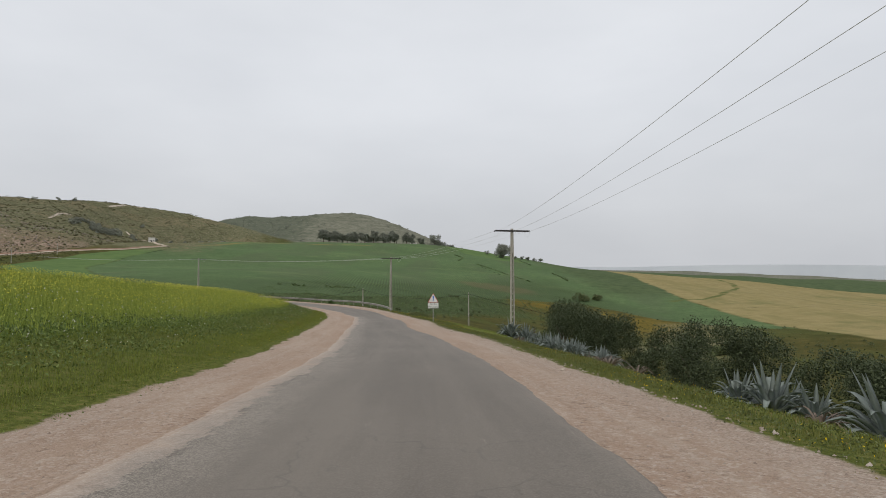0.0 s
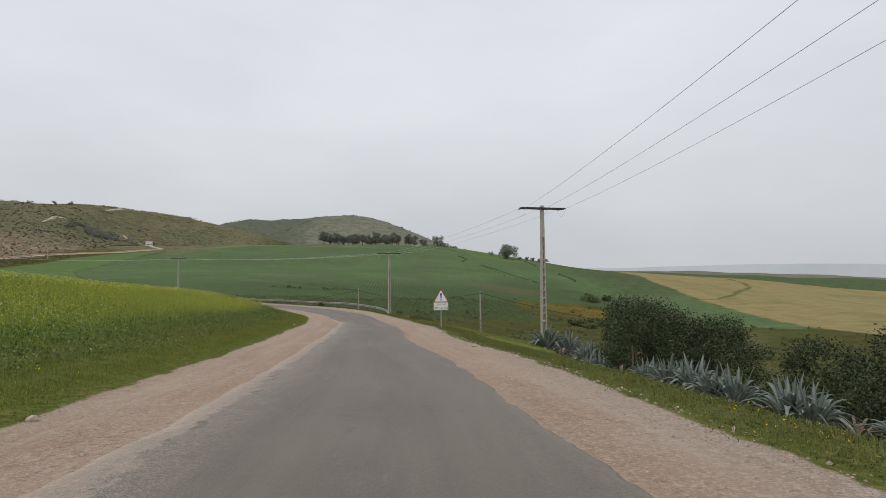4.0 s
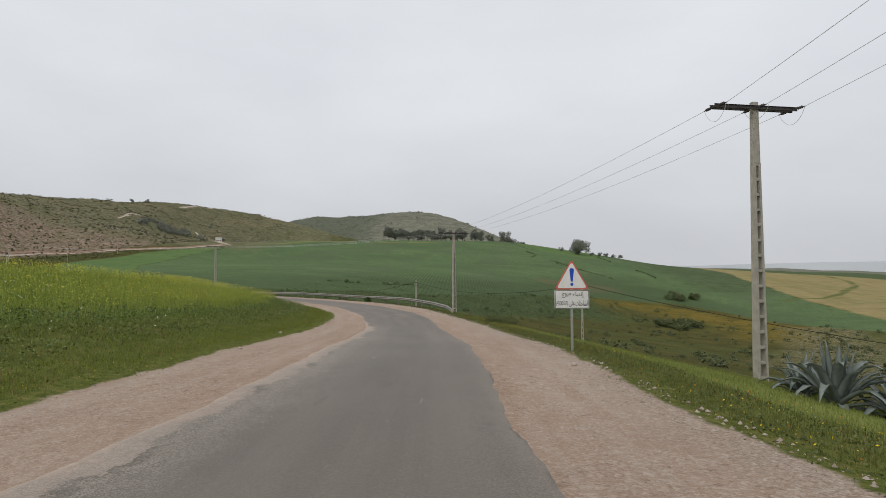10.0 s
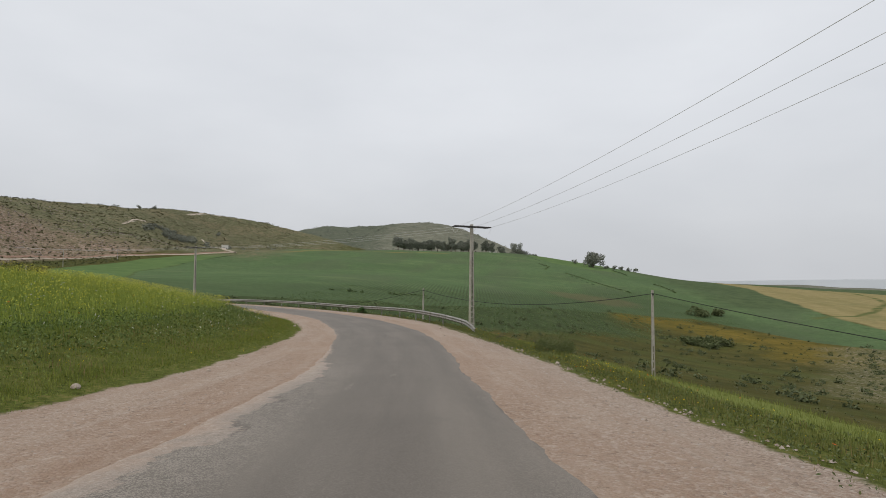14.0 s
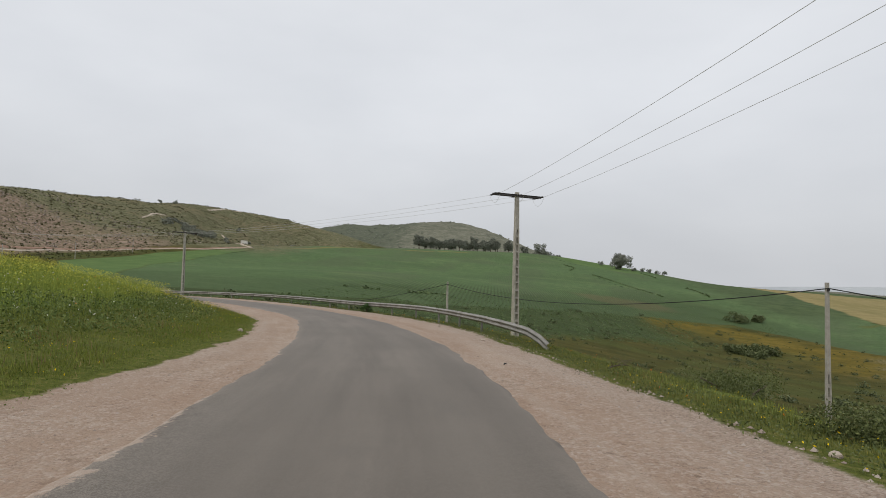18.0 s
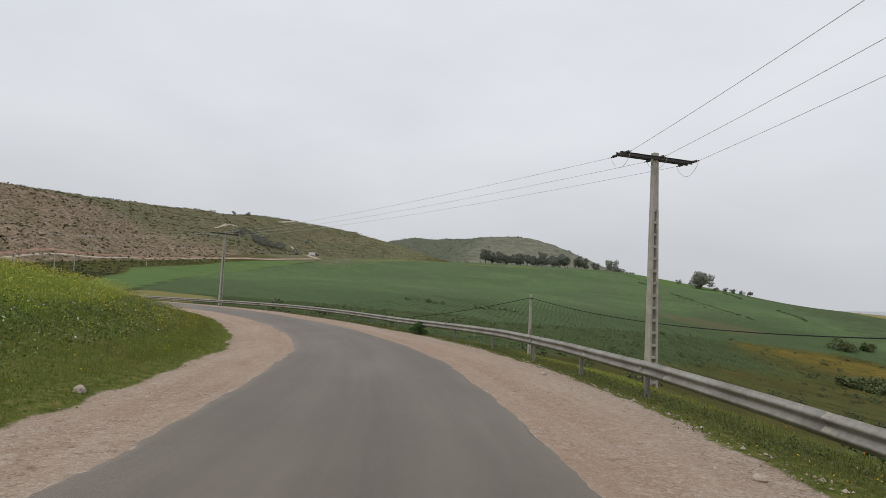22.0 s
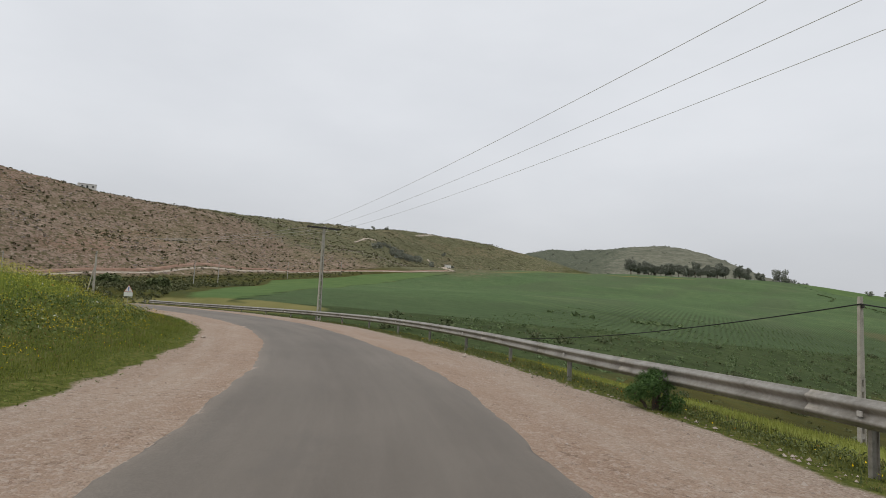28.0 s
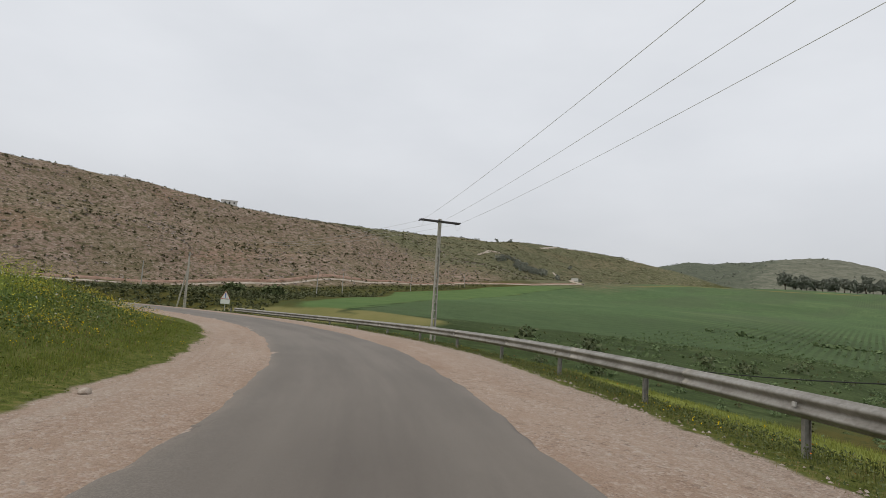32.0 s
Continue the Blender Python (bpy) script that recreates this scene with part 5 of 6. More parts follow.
def agave_leaf(length, width, rise, droop, dry, rng):
    """One thick, channelled, pointed leaf along +x."""
    bm = bmesh.new()
    n = 7
    rows = []
    for i in range(n):
        u = i / (n - 1)
        x = length * (u if rise < 1.2 else u) * math.cos(rise) + droop * length * 0.35 * u * u
        z = length * u * math.sin(rise) - droop * length * 0.9 * max(0, u - 0.45) ** 2 * 2.6
        w = width * (0.75 + 0.9 * u - 1.62 * u * u) * (1 if u < 0.98 else 0.1)
        t = 0.035 * (1 - u) + 0.004
        rows.append([bm.verts.new((x, -w, z + w * 0.45)), bm.verts.new((x + 0.01, 0, z + 0.0)), bm.verts.new((x, w, z + w * 0.45)), bm.verts.new((x, 0, z - t))])
    for a, b in zip(rows[:-1], rows[1:]):
        for k in range(4):
            bm.faces.new((a[k], a[(k + 1) % 4], b[(k + 1) % 4], b[k]))
    bm.faces.new(rows[-1])
    return bm


AGAVE_LEAVES = []
for k, (le, w, rise, droop) in enumerate(((1.2, 0.10, 1.3, 0.0), (1.2, 0.12, 0.95, 0.35), (1.2, 0.12, 0.72, 0.8), (1.1, 0.11, 0.42, 0.9), (1.2, 0.12, 1.12, 0.5))):
    bm = agave_leaf(le, w, rise, droop, False, None)
    me = bpy.data.meshes.new("leaf")
    bm.to_mesh(me)
    bm.free()
    me.materials.append(agave_mat)
    me.polygons.foreach_set("use_smooth", [True] * len(me.polygons))
    AGAVE_LEAVES.append(me)
DRY_LEAVES = []
for le, w, rise, droop in ((0.9, 0.045, 0.8, 0.9), (0.85, 0.045, 0.5, 0.9), (0.85, 0.04, 1.1, 0.9)):
    bm = agave_leaf(le, w, rise, droop, True, None)
    me = bpy.data.meshes.new("leaf")
    bm.to_mesh(me)
    bm.free()
    me.materials.append(dry_mat)
    DRY_LEAVES.append(me)


def agave(x, y, size, seed, dry=False):
    rng = np.random.default_rng(seed)
    z = ground_z(x, y)
    t = thing("agave", "withered brown agave rosette with drooping dry leaves" if dry else "blue-grey agave rosette with thick pointed leaves", "agave", pose(x, y, z - 0.06), "dry agaves" if dry else "agaves")
    part("core", tube([(0, 0, -0.1), (0, 0, 0.18 * size), (0, 0, 0.4 * size)], [0.16 * size, 0.13 * size, 0.03], 7), dry_mat if dry else agave_mat, t)
    n = 22 if dry else 32
    for k in range(n):
        ring = k / n
        me = (DRY_LEAVES[k % 3] if dry else AGAVE_LEAVES[0 if ring < 0.2 else 4 if ring < 0.4 else 1 if ring < 0.6 else 2 if ring < 0.85 else 3])
        m = pose(0, 0, 0.10 * size * (1 - ring), 0, rng.uniform(-9, 9), k * 137.5 + rng.uniform(-12, 12)) @ Matrix.Translation((0.06 * size, 0, 0)) @ Matrix.Scale(size * rng.uniform(0.78, 1.1), 4)
        share("leaf", me, t, m)
    return t


rng = np.random.default_rng(40)
n = 0
# clusters beside the verge: start, end, distance from the road's middle, size
for s0, s1, l0, big, gap in ((19.0, 27.6, 6.5, 0.66, 0.36), (27.8, 31.0, 6.8, 0.6, 0.55)):
    s_ = s0
    while s_ < s1:
        l_ = l0 + 0.35 * math.sin(s_ * 2.7) + rng.uniform(-0.4, 0.55)
        x, y = on_road(s_, l_)
        dry = n % 5 == 2 or abs(s_ - 31.2) < 0.7 or abs(s_ - 19.4) < 0.7
        agave(float(x), float(y), big * rng.uniform(0.78, 1.12), 100 + n, dry)
        n += 1
        s_ += gap * rng.uniform(0.75, 1.35) * 1.15
# larger plants: place, size, withered or not
for k, (x, y, z_, dry) in enumerate(((7.1, 51.2, 1.45, 0), (8.3, 50.6, 1.25, 0), (6.9, 52.6, 1.0, 0), (8.2, 49.2, 0.95, 1), (7.4, 48.4, 0.85, 1), (8.9, 48.6, 1.1, 0), (8.7, 47.2, 1.1, 0), (8.2, 45.8, 1.1, 0), (9.0, 44.6, 1.05, 0), (8.3, 43.6, 0.95, 0), (8.9, 42.2, 0.9, 0), (8.1, 41.0, 0.8, 1), (6.4, 37.8, 0.55, 0), (6.6, 34.2, 0.75, 1), (6.9, 33.3, 0.7, 1), (8.2, 12.9, 0.95, 0), (8.7, 12.1, 0.8, 0), (7.8, 13.6, 0.7, 0), (9.0, 13.8, 0.8, 0), (8.1, 11.0, 0.7, 1), (8.6, 9.8, 1.1, 0), (9.3, 8.8, 1.0, 0), (8.4, 8.0, 0.9, 0), (8.2, 6.3, 0.9, 0), (8.5, 4.8, 0.9, 0))):
    agave(x, y, z_, 200 + k, bool(dry))
# old stakes among the agaves
for k, (x, y) in enumerate(((9.3, 52.0), (7.6, 36.0))):
    z = ground_z(float(x), float(y))
    t = tagged(new("wooden_stake", None), "weathered wooden fence stake among agaves", "stake", "fence stakes")
    t.matrix_basis = pose(float(x), float(y), z, 0, 3 * (k - 1), 0)
    part("stake", tube([(0, 0, -0.3), (0.01, 0, 0.7), (0, 0.01, 1.3)], [0.045, 0.04, 0.03], 6), bark, t)

# ---- trees on the ridge ----
row = [(-133.0, 712.0, 13.0, 6.0), (-126.0, 716.0, 12.0, 5.0), (-118.0, 722.0, 13.5, 6.0), (-107.0, 730.0, 11.5, 5.5), (-98.0, 735.0, 12.0, 5.0), (-88.0, 742.0, 11.5, 5.0), (-77.0, 750.0, 13.0, 6.0), (-66.0, 757.0, 13.0, 6.5), (-58.0, 764.0, 12.5, 5.5), (-50.0, 772.0, 11.0, 5.0), (-38.0, 790.0, 13.5, 6.0), (-32.0, 796.0, 12.0, 5.5), (-20.0, 812.0, 11.5, 5.0), (0.0, 838.0, 17.0, 8.0), (9.0, 842.0, 12.0, 7.0), (20.0, 846.0, 8.0, 6.0), (28.0, 846.0, 6.5, 5.0), (38.0, 850.0, 8.0, 5.0), (46.0, 852.0, 5.5, 4.5)]
rng = np.random.default_rng(77)
extra = [((a[0] + c[0]) / 2 + rng.uniform(-2, 2), (a[1] + c[1]) / 2 + rng.uniform(2, 8), rng.uniform(7, 11), rng.uniform(4, 5.5)) for a, c in zip(row[:9], row[1:10])]
for k, (x, y, h, w) in enumerate(row + extra):
    tree(x, y, h * rng.uniform(1.05, 1.35), w * rng.uniform(1.05, 1.35), "ridge_tree", "grey-green gum tree in the row along the field's crest", "tree", hazed_gum_leaf, 300 + k, 0.62, 2300 if k < 19 else 1300, rng.uniform(0.10, 0.2), "ridge trees", low=rng.uniform(0.14, 0.28))
tree(74.0, 655.0, 15.5, 11.0, "lone_tree", "lone spreading dark tree on the crest of the green field", "tree", hazed_gum_leaf, 340, 0.62, 4200, 0.12)
for k, (x, y) in enumerate(((88.0, 668.0), (97.0, 672.0), (104.0, 676.0), (112.0, 680.0), (120.0, 684.0), (60.0, 690.0))):
    shrub(x, y, 4.2, 3.6, "dark rounded shrub on the field's crest", hazed_gum_leaf, 350 + k, 0.5, 240, "crest_shrub", "crest shrubs", 3)
for k, (x, y, h, r) in enumerate(((94.0, 384.0, 6.5, 6.5), (106.0, 389.0, 4.0, 4.0), (68.0, 284.0, 3.6, 5.0), (61.0, 280.0, 3.0, 4.0), (75.0, 290.0, 3.4, 4.5), (66.0, 276.0, 2.6, 4.0), (90.0, 180.0, 3.0, 4.0), (84.0, 176.0, 2.6, 3.0), (-157.0, 185.0, 1.9, 3.8), (-112.0, 168.0, 1.6, 2.4))):
    shrub(x, y, h, r, "grey-green spreading bush on the scrub slope", bush_leaf, 370 + k, 0.34, 1500, "scrub_bush", "scrub bushes", 4)
rng = np.random.default_rng(61)
for k in range(34):
    y = rng.uniform(556, 668) if k < 24 else rng.uniform(500, 760)
    x = (-336 - 0.2 * (y - 610) + rng.uniform(-13, 13)) if k < 24 else -300 - 0.12 * (y - 520) + rng.uniform(-45, 30)
    shrub(x, y, rng.uniform(3.0, 5.5), rng.uniform(3.0, 5.0), "dark round bush scattered over the green hillside", hazed_gum_leaf, 400 + k, 0.6, 200, "hill_bush", "hillside bushes", 3)
for k, (x, y) in enumerate(((-432.0, 690.0), (-424.0, 705.0), (-440.0, 660.0), (-445.0, 640.0))):
    shrub(x, y, 4.6, 3.4, "small dark tree-like bush on the hill's skyline", hazed_gum_leaf, 440 + k, 0.5, 260, "skyline_bush", "skyline bushes", 3)

rng = np.random.default_rng(62)
for k in range(9):
    x, y = -288 + 7.5 * k + rng.uniform(-2, 2), 648 + 3.0 * k + rng.uniform(-6, 6)
    shrub(x, y, rng.uniform(3.5, 6.0), rng.uniform(2.4, 3.8), "dark round bush scattered over the green hillside", hazed_gum_leaf, 460 + k, 0.55, 260, "hill_bush", "hillside bushes", 3)

# ---- far buildings ----
lime_wash = simple("lime_washed_wall", (0.62, 0.60, 0.56), (0.74, 0.72, 0.68), 0.8)
dark_open = simple("dark_opening", (0.03, 0.03, 0.03), (0.05, 0.05, 0.05), 2.0)


def hut(x, y, w, d, h, turn, label, windows=2):
    z = ground_z(x, y)
    t = thing("small_house", label, "house", pose(x, y, z - 0.4, 0, 0, turn))
    part("wall", box(-w / 2, w / 2, -d / 2, d / 2, 0, h + 0.4, 0.05), lime_wash, t)
    part("roof", box(-w / 2 - 0.2, w / 2 + 0.2, -d / 2 - 0.2, d / 2 + 0.2, h + 0.4, h + 0.7, 0.04), lime_wash, t)
    part("door", box(-0.5, 0.5, -d / 2 - 0.04, -d / 2 + 0.04, 0.4, 2.5), dark_open, t)
    for k in range(windows):
        x0 = -w * 0.32 + k * w * 0.58
        part("window", box(x0, x0 + 1.0, -d / 2 - 0.05, -d / 2 + 0.05, 1.4, 2.4), dark_open, t)
    return t


hut(-299.0, 634.0, 6.0, 5.0, 4.6, 20.0, "small white hut beside a track on the hillside")
hut(-30.0, 812.0, 9.0, 7.0, 4.5, 0.0, "pale farm building behind the ridge trees")
hut(30.0, 855.0, 16.0, 8.0, 4.0, 0.0, "low dark-walled farm building among trees")
hut(-392.0, 318.0, 10.0, 7.0, 2.9, 62.0, "low pale block house on the hill's skyline")


# ---- odds and ends on the shoulders ----
def lump(r, seed, flat=0.7):
    """A rough broken stone."""
    g = np.random.default_rng(seed)
    bm = bmesh.new()
    bmesh.ops.create_icosphere(bm, subdivisions=2, radius=r)
    for v in bm.verts:
        v.co *= 1 + 0.22 * math.sin(v.co.x / r * 2.1 + seed) * math.cos(v.co.y / r * 2.7 + seed) + g.uniform(-0.1, 0.1)
        v.co.z *= flat
    return bm


rock = simple("broken_limestone", (0.30, 0.24, 0.19), (0.52, 0.45, 0.38), 14.0)
for k, (s_, l_, r_) in enumerate(((88.6, -4.7, 0.10), (61.0, -5.7, 0.08), (64.5, -4.6, 0.055), (66.0, 3.9, 0.07), (70.5, 4.0, 0.06), (84.5, 3.5, 0.07), (93.5, 4.0, 0.08), (47.5, 3.2, 0.07), (36.0, 3.3, 0.09), (31.0, 3.5, 0.07), (22.5, -5.3, 0.08), (14.0, 3.3, 0.06), (101.0, -4.6, 0.07), (116.0, 3.5, 0.07), (121.0, -3.9, 0.08), (53.0, -5.2, 0.07))):
    x, y = on_road(s_, l_)
    me = bpy.data.meshes.new("roadside_stone")
    bm = lump(r_, 500 + k)
    bm.to_mesh(me)
    bm.free()
    me.materials.append(rock)
    ob = new("roadside_stone", me)
    ob.matrix_basis = pose(float(x), float(y), ground_z(float(x), float(y)) + 0.015 + r_ * 0.3, 0, 0, 40 * k)
    tagged(ob, "loose broken limestone lying on the gravel shoulder", "stone", "roadside stones")
x, y = on_road(77.3, 2.3)
scrap = thing("rubber_scrap", "dark curled scrap of tyre rubber on the gravel", "litter", pose(float(x), float(y), ground_z(float(x), float(y)) + 0.016, 0, 0, 60) @ Matrix.Scale(0.5, 4))
bm = bmesh.new()
tube_into(bm, [(-0.09, 0, 0.01), (-0.04, 0.02, 0.03), (0.03, 0.015, 0.05), (0.09, -0.02, 0.02)], [0.018, 0.03, 0.026, 0.012], 6)
part("strip", bm, sign_black, scrap)
x, y = on_road(77.9, 5.0)
twig = thing("dead_branch", "dry dark dead branch lying in the verge grass", "branch", pose(float(x), float(y), ground_z(float(x), float(y)) + 0.03, 0, 0, 25) @ Matrix.Scale(0.55, 4))
g = np.random.default_rng(9)
part("stem", tube([(-0.45, 0, 0.02), (-0.1, 0.04, 0.12), (0.3, 0.02, 0.16), (0.6, -0.06, 0.1)], [0.03, 0.025, 0.018, 0.008], 6), bark, twig)
for k in range(9):
    a, b, u = g.uniform(0, 6.283), g.uniform(0.2, 0.45), -0.3 + 0.09 * k
    part("twig", tube([(u, 0.02, 0.1), (u + 0.5 * b * math.cos(a), b * 0.6 * math.sin(a), 0.16 + b * 0.4), (u + b * math.cos(a), b * math.sin(a), 0.14 + b * 0.6)], [0.012, 0.008, 0.004], 5), bark, twig)

# ---- grass, crop, weeds, flowers, stones ----
def scatter(s0, s1, k0, k1, n, rng, side):
    """Points in the strip from k0 to k1 metres outside the road's edge; side -1: inside of the bend."""
    s = rng.uniform(s0, s1, n)
    k = rng.uniform(k0, k1, n)
    l = edge_left(s) - k if side < 0 else edge_right(s) + k
    x, y = on_road(s, l)
    return np.asarray(x), np.asarray(y), s, k


bank_grass = leafy("bank_grass", (0.095, 0.132, 0.024), (0.245, 0.275, 0.06), 0.7)
low_grass = leafy("low_edge_grass", (0.10, 0.13, 0.022), (0.25, 0.26, 0.06), 0.7)
verge_grass = leafy("verge_grass", (0.075, 0.095, 0.024), (0.20, 0.205, 0.06), 0.7)
bright_grass = leafy("bright_slope_grass", (0.145, 0.17, 0.034), (0.28, 0.295, 0.078), 0.7)
slope_green = leafy("slope_grass_blades", (0.115, 0.148, 0.036), (0.245, 0.265, 0.078), 0.7)
clover_leaf = leafy("clover_leaves", (0.065, 0.10, 0.02), (0.18, 0.22, 0.05), 0.65)
verge_weed = leafy("verge_weeds", (0.05, 0.072, 0.026), (0.155, 0.175, 0.072), 0.65)
weed_leaf = leafy("leafy_weeds", (0.065, 0.10, 0.03), (0.18, 0.225, 0.072), 0.65)
crop_leaf = leafy("mustard_stalks", (0.135, 0.185, 0.034), (0.35, 0.395, 0.085), 0.7)
mustard = leafy("mustard_flowers", (0.40, 0.39, 0.05), (0.68, 0.63, 0.10), 0.7)
marigold = leafy("yellow_flowers", (0.62, 0.42, 0.01), (0.80, 0.60, 0.02), 0.7)
poppy = leafy("orange_red_flowers", (0.55, 0.10, 0.02), (0.75, 0.25, 0.03), 0.7)
daisy = leafy("pale_flowers", (0.42, 0.44, 0.30), (0.62, 0.62, 0.50), 0.7)
dry_grass = leafy("dry_grass", (0.16, 0.12, 0.05), (0.30, 0.24, 0.11), 0.8)
rust_weed = leafy("rusty_weeds", (0.13, 0.11, 0.04), (0.26, 0.205, 0.08), 0.8)

rng = np.random.default_rng(7)


def grass_patch(name, label, material, s0, s1, k0, k1, n, h, w, side, lean=0.5, fade=None):
    x, y, s, k = scatter(s0, s1, k0, k1, n, rng, side)
    keep = np.ones(n, bool)
    if fade:
        keep = rng.random(n) < fade(s, k, x, y)
    x, y, k = x[keep], y[keep], k[keep]
    z = height(x, y)
    hh = h * (0.75 + 0.35 * wave(x, y, 3.0, 31)) * np.clip(0.6 + 0.4 * k, 0.4, 1.0)
    ob = tri_mesh(name, blades_at(x, y, z, hh, w, rng, lean), 3, material)
    tagged(ob, label, "grass", kind="stuff")


def creeping(seed):
    """How thickly plants stand at k metres outside the gravel's edge."""
    return lambda s, k, x, y: np.clip(0.55 + k * 3.2 + 0.75 * wave(x, y, 2.4, seed) + 0.35 * wave(x, y, 0.7, seed + 1), 0, 1)


grass_patch("verge_grass", "short green grass on the bank beside the road", bank_grass, -8, 140, 0.3, 4.6, 120000, 0.13, 0.016, -1)
grass_patch("edge_grass", "thin low grass creeping over the gravel edge", low_grass, -8, 140, -0.5, 1.3, 95000, 0.085, 0.013, -1, 0.8, creeping(44))
grass_patch("edge_grass", "thin low grass creeping over the gravel edge", verge_grass, -8, 160, -0.55, 0.8, 75000, 0.08, 0.014, 1, 0.8, creeping(46))
grass_patch("verge_grass", "short green and yellowish grass on the outer verge", verge_grass, -8, 165, 0.05, 2.1, 90000, 0.125, 0.014, 1)
grass_patch("dry_grass", "straw-coloured dry grass tufts in the verge", dry_grass, -8, 165, -0.2, 2.4, 24000, 0.13, 0.012, 1, fade=lambda s, k, x, y: np.clip(0.35 + 0.9 * wave(x, y, 3, 41), 0, 1))
grass_patch("dry_grass", "straw-coloured dry grass on the inner bank", dry_grass, 40, 140, 0.3, 6.0, 14000, 0.28, 0.018, -1, fade=lambda s, k, x, y: np.clip(wave(x, y, 5, 42) - 0.1, 0, 1))
grass_patch("slope_grass", "fine green grass on the slope below the road", slope_green, -8, 94, 1.6, 9.0, 66000, 0.15, 0.016, 1, fade=lambda s, k, x, y: k < lip_at(s) + 0.9)
grass_patch("slope_grass", "fine green grass on the slope below the road", slope_green, 40, 94, 8.0, 12.0, 18000, 0.18, 0.03, 1, fade=lambda s, k, x, y: k < lip_at(s) + 0.9)
grass_patch("lime_grass", "bright lime-green grass below the guard rail", bright_grass, 90, 165, 1.6, 9.0, 44000, 0.13, 0.02, 1, fade=lambda s, k, x, y: k < lip_at(s) + 0.9)
grass_patch("lime_grass", "bright lime-green grass below the guard rail", bright_grass, 90, 165, 8.0, 10.0, 9000, 0.17, 0.035, 1, fade=lambda s, k, x, y: k < lip_at(s) + 0.9)


def weeds(name, label, material, s0, s1, k0, k1, n, h, leaf, side, fade=None):
    x, y, s, k = scatter(s0, s1, k0, k1, n, rng, side)
    keep = rng.random(n) < (fade(s, k, x, y) if fade else 1.0)
    x, y = x[keep], y[keep]
    z = height(x, y) + h * rng.random(len(x)) ** 0.7 * (0.7 + 0.4 * wave(x, y, 2.5, 33))
    ob = tri_mesh(name, leaves_at(np.stack([x, y, z], 1), leaf, rng, 0.5), 4, material)
    tagged(ob, label, "weeds", kind="stuff")


weeds("broad_weeds", "dark leafy weeds along the lower edge of the crop", weed_leaf, -8, 140, 1.7, 6.0, 76000, 0.48, 0.044, -1, lambda s, k, x, y: np.clip(1.35 - np.abs(k - 3.8) / 1.9 + 0.4 * wave(x, y, 4, 51), 0, 1))
weeds("clover", "low clover leaves among the bank grass", clover_leaf, -8, 140, -0.35, 4.4, 72000, 0.12, 0.023, -1, lambda s, k, x, y: np.clip(0.55 + np.minimum(k, 0.2) * 2.5 + 0.5 * wave(x, y, 1.6, 53), 0.0, 1))
weeds("rusty_weeds", "brownish stems and seed heads among the bank weeds", rust_weed, 30, 140, 0.8, 6.5, 60000, 0.5, 0.022, -1, lambda s, k, x, y: np.clip(0.05 + 0.35 * ease(s, 85, 115) + 0.9 * wave(x, y, 5, 58), 0, 1))
weeds("crop_leaves", "leafy green growth of the mustard crop", crop_leaf, -9, 140, 4.6, 13.0, 60000, 0.85, 0.038, -1)
weeds("crop_leaves", "leafy green growth of the mustard crop", crop_leaf, -9, 140, 12.5, 32.0, 32000, 0.9, 0.075, -1)
weeds("broad_weeds", "low leafy weeds in the outer verge", verge_weed, -8, 165, -0.45, 1.9, 76000, 0.11, 0.023, 1, lambda s, k, x, y: np.clip(0.45 + np.minimum(k, 0.2) * 2.5 + 0.6 * wave(x, y, 1.6, 52), 0.0, 1))
weeds("rusty_weeds", "brownish low weeds in the outer verge", rust_weed, -8, 165, -0.2, 2.4, 22000, 0.10, 0.018, 1, lambda s, k, x, y: np.clip(0.1 + 0.9 * wave(x, y, 3.5, 59), 0, 1))
grass_patch("mustard_crop", "tall green mustard crop on the inner bank", crop_leaf, -9, 140, 4.6, 13.0, 60000, 0.8, 0.02, -1, 0.45)
grass_patch("mustard_crop", "tall green mustard crop on the inner bank", crop_leaf, -9, 140, 12.0, 36.0, 60000, 0.85, 0.05, -1, 0.45)


weeds("rail_weeds", "knee-high leafy weeds along the guard rail", verge_weed, 84, 165, 0.35, 1.3, 30000, 0.2, 0.022, 1, lambda s, k, x, y: np.clip(0.55 + 0.7 * wave(x, y, 2.2, 57), 0, 1))


def flowers(name, label, material, s0, s1, k0, k1, n, h0, h1, size, side, fade=None):
    x, y, s, k = scatter(s0, s1, k0, k1, n, rng, side)
    keep = rng.random(n) < (fade(s, k, x, y) if fade else 1.0)
    x, y = x[keep], y[keep]
    z = height(x, y) + rng.uniform(h0, h1, len(x))
    ob = tri_mesh(name, leaves_at(np.stack([x, y, z], 1), size, rng, 1.0), 4, material)
    tagged(ob, label, "flowers", kind="stuff")


flowers("mustard_flowers", "yellow mustard flower heads over the crop", mustard, -9, 140, 4.2, 14.0, 85000, 0.45, 0.98, 0.027, -1, lambda s, k, x, y: np.clip(0.45 + 0.6 * wave(x, y, 8, 61), 0.05, 1))
flowers("mustard_flowers", "yellow mustard flower heads over the crop", mustard, -9, 140, 13.0, 34.0, 40000, 0.65, 1.0, 0.045, -1, lambda s, k, x, y: np.clip(0.4 + 0.6 * wave(x, y, 10, 62), 0.05, 1))
flowers("verge_flowers", "small yellow flowers in the outer verge", marigold, -8, 165, 0.0, 2.0, 7000, 0.07, 0.17, 0.016, 1, lambda s, k, x, y: np.clip(0.2 + 0.9 * wave(x, y, 7, 63), 0, 1))
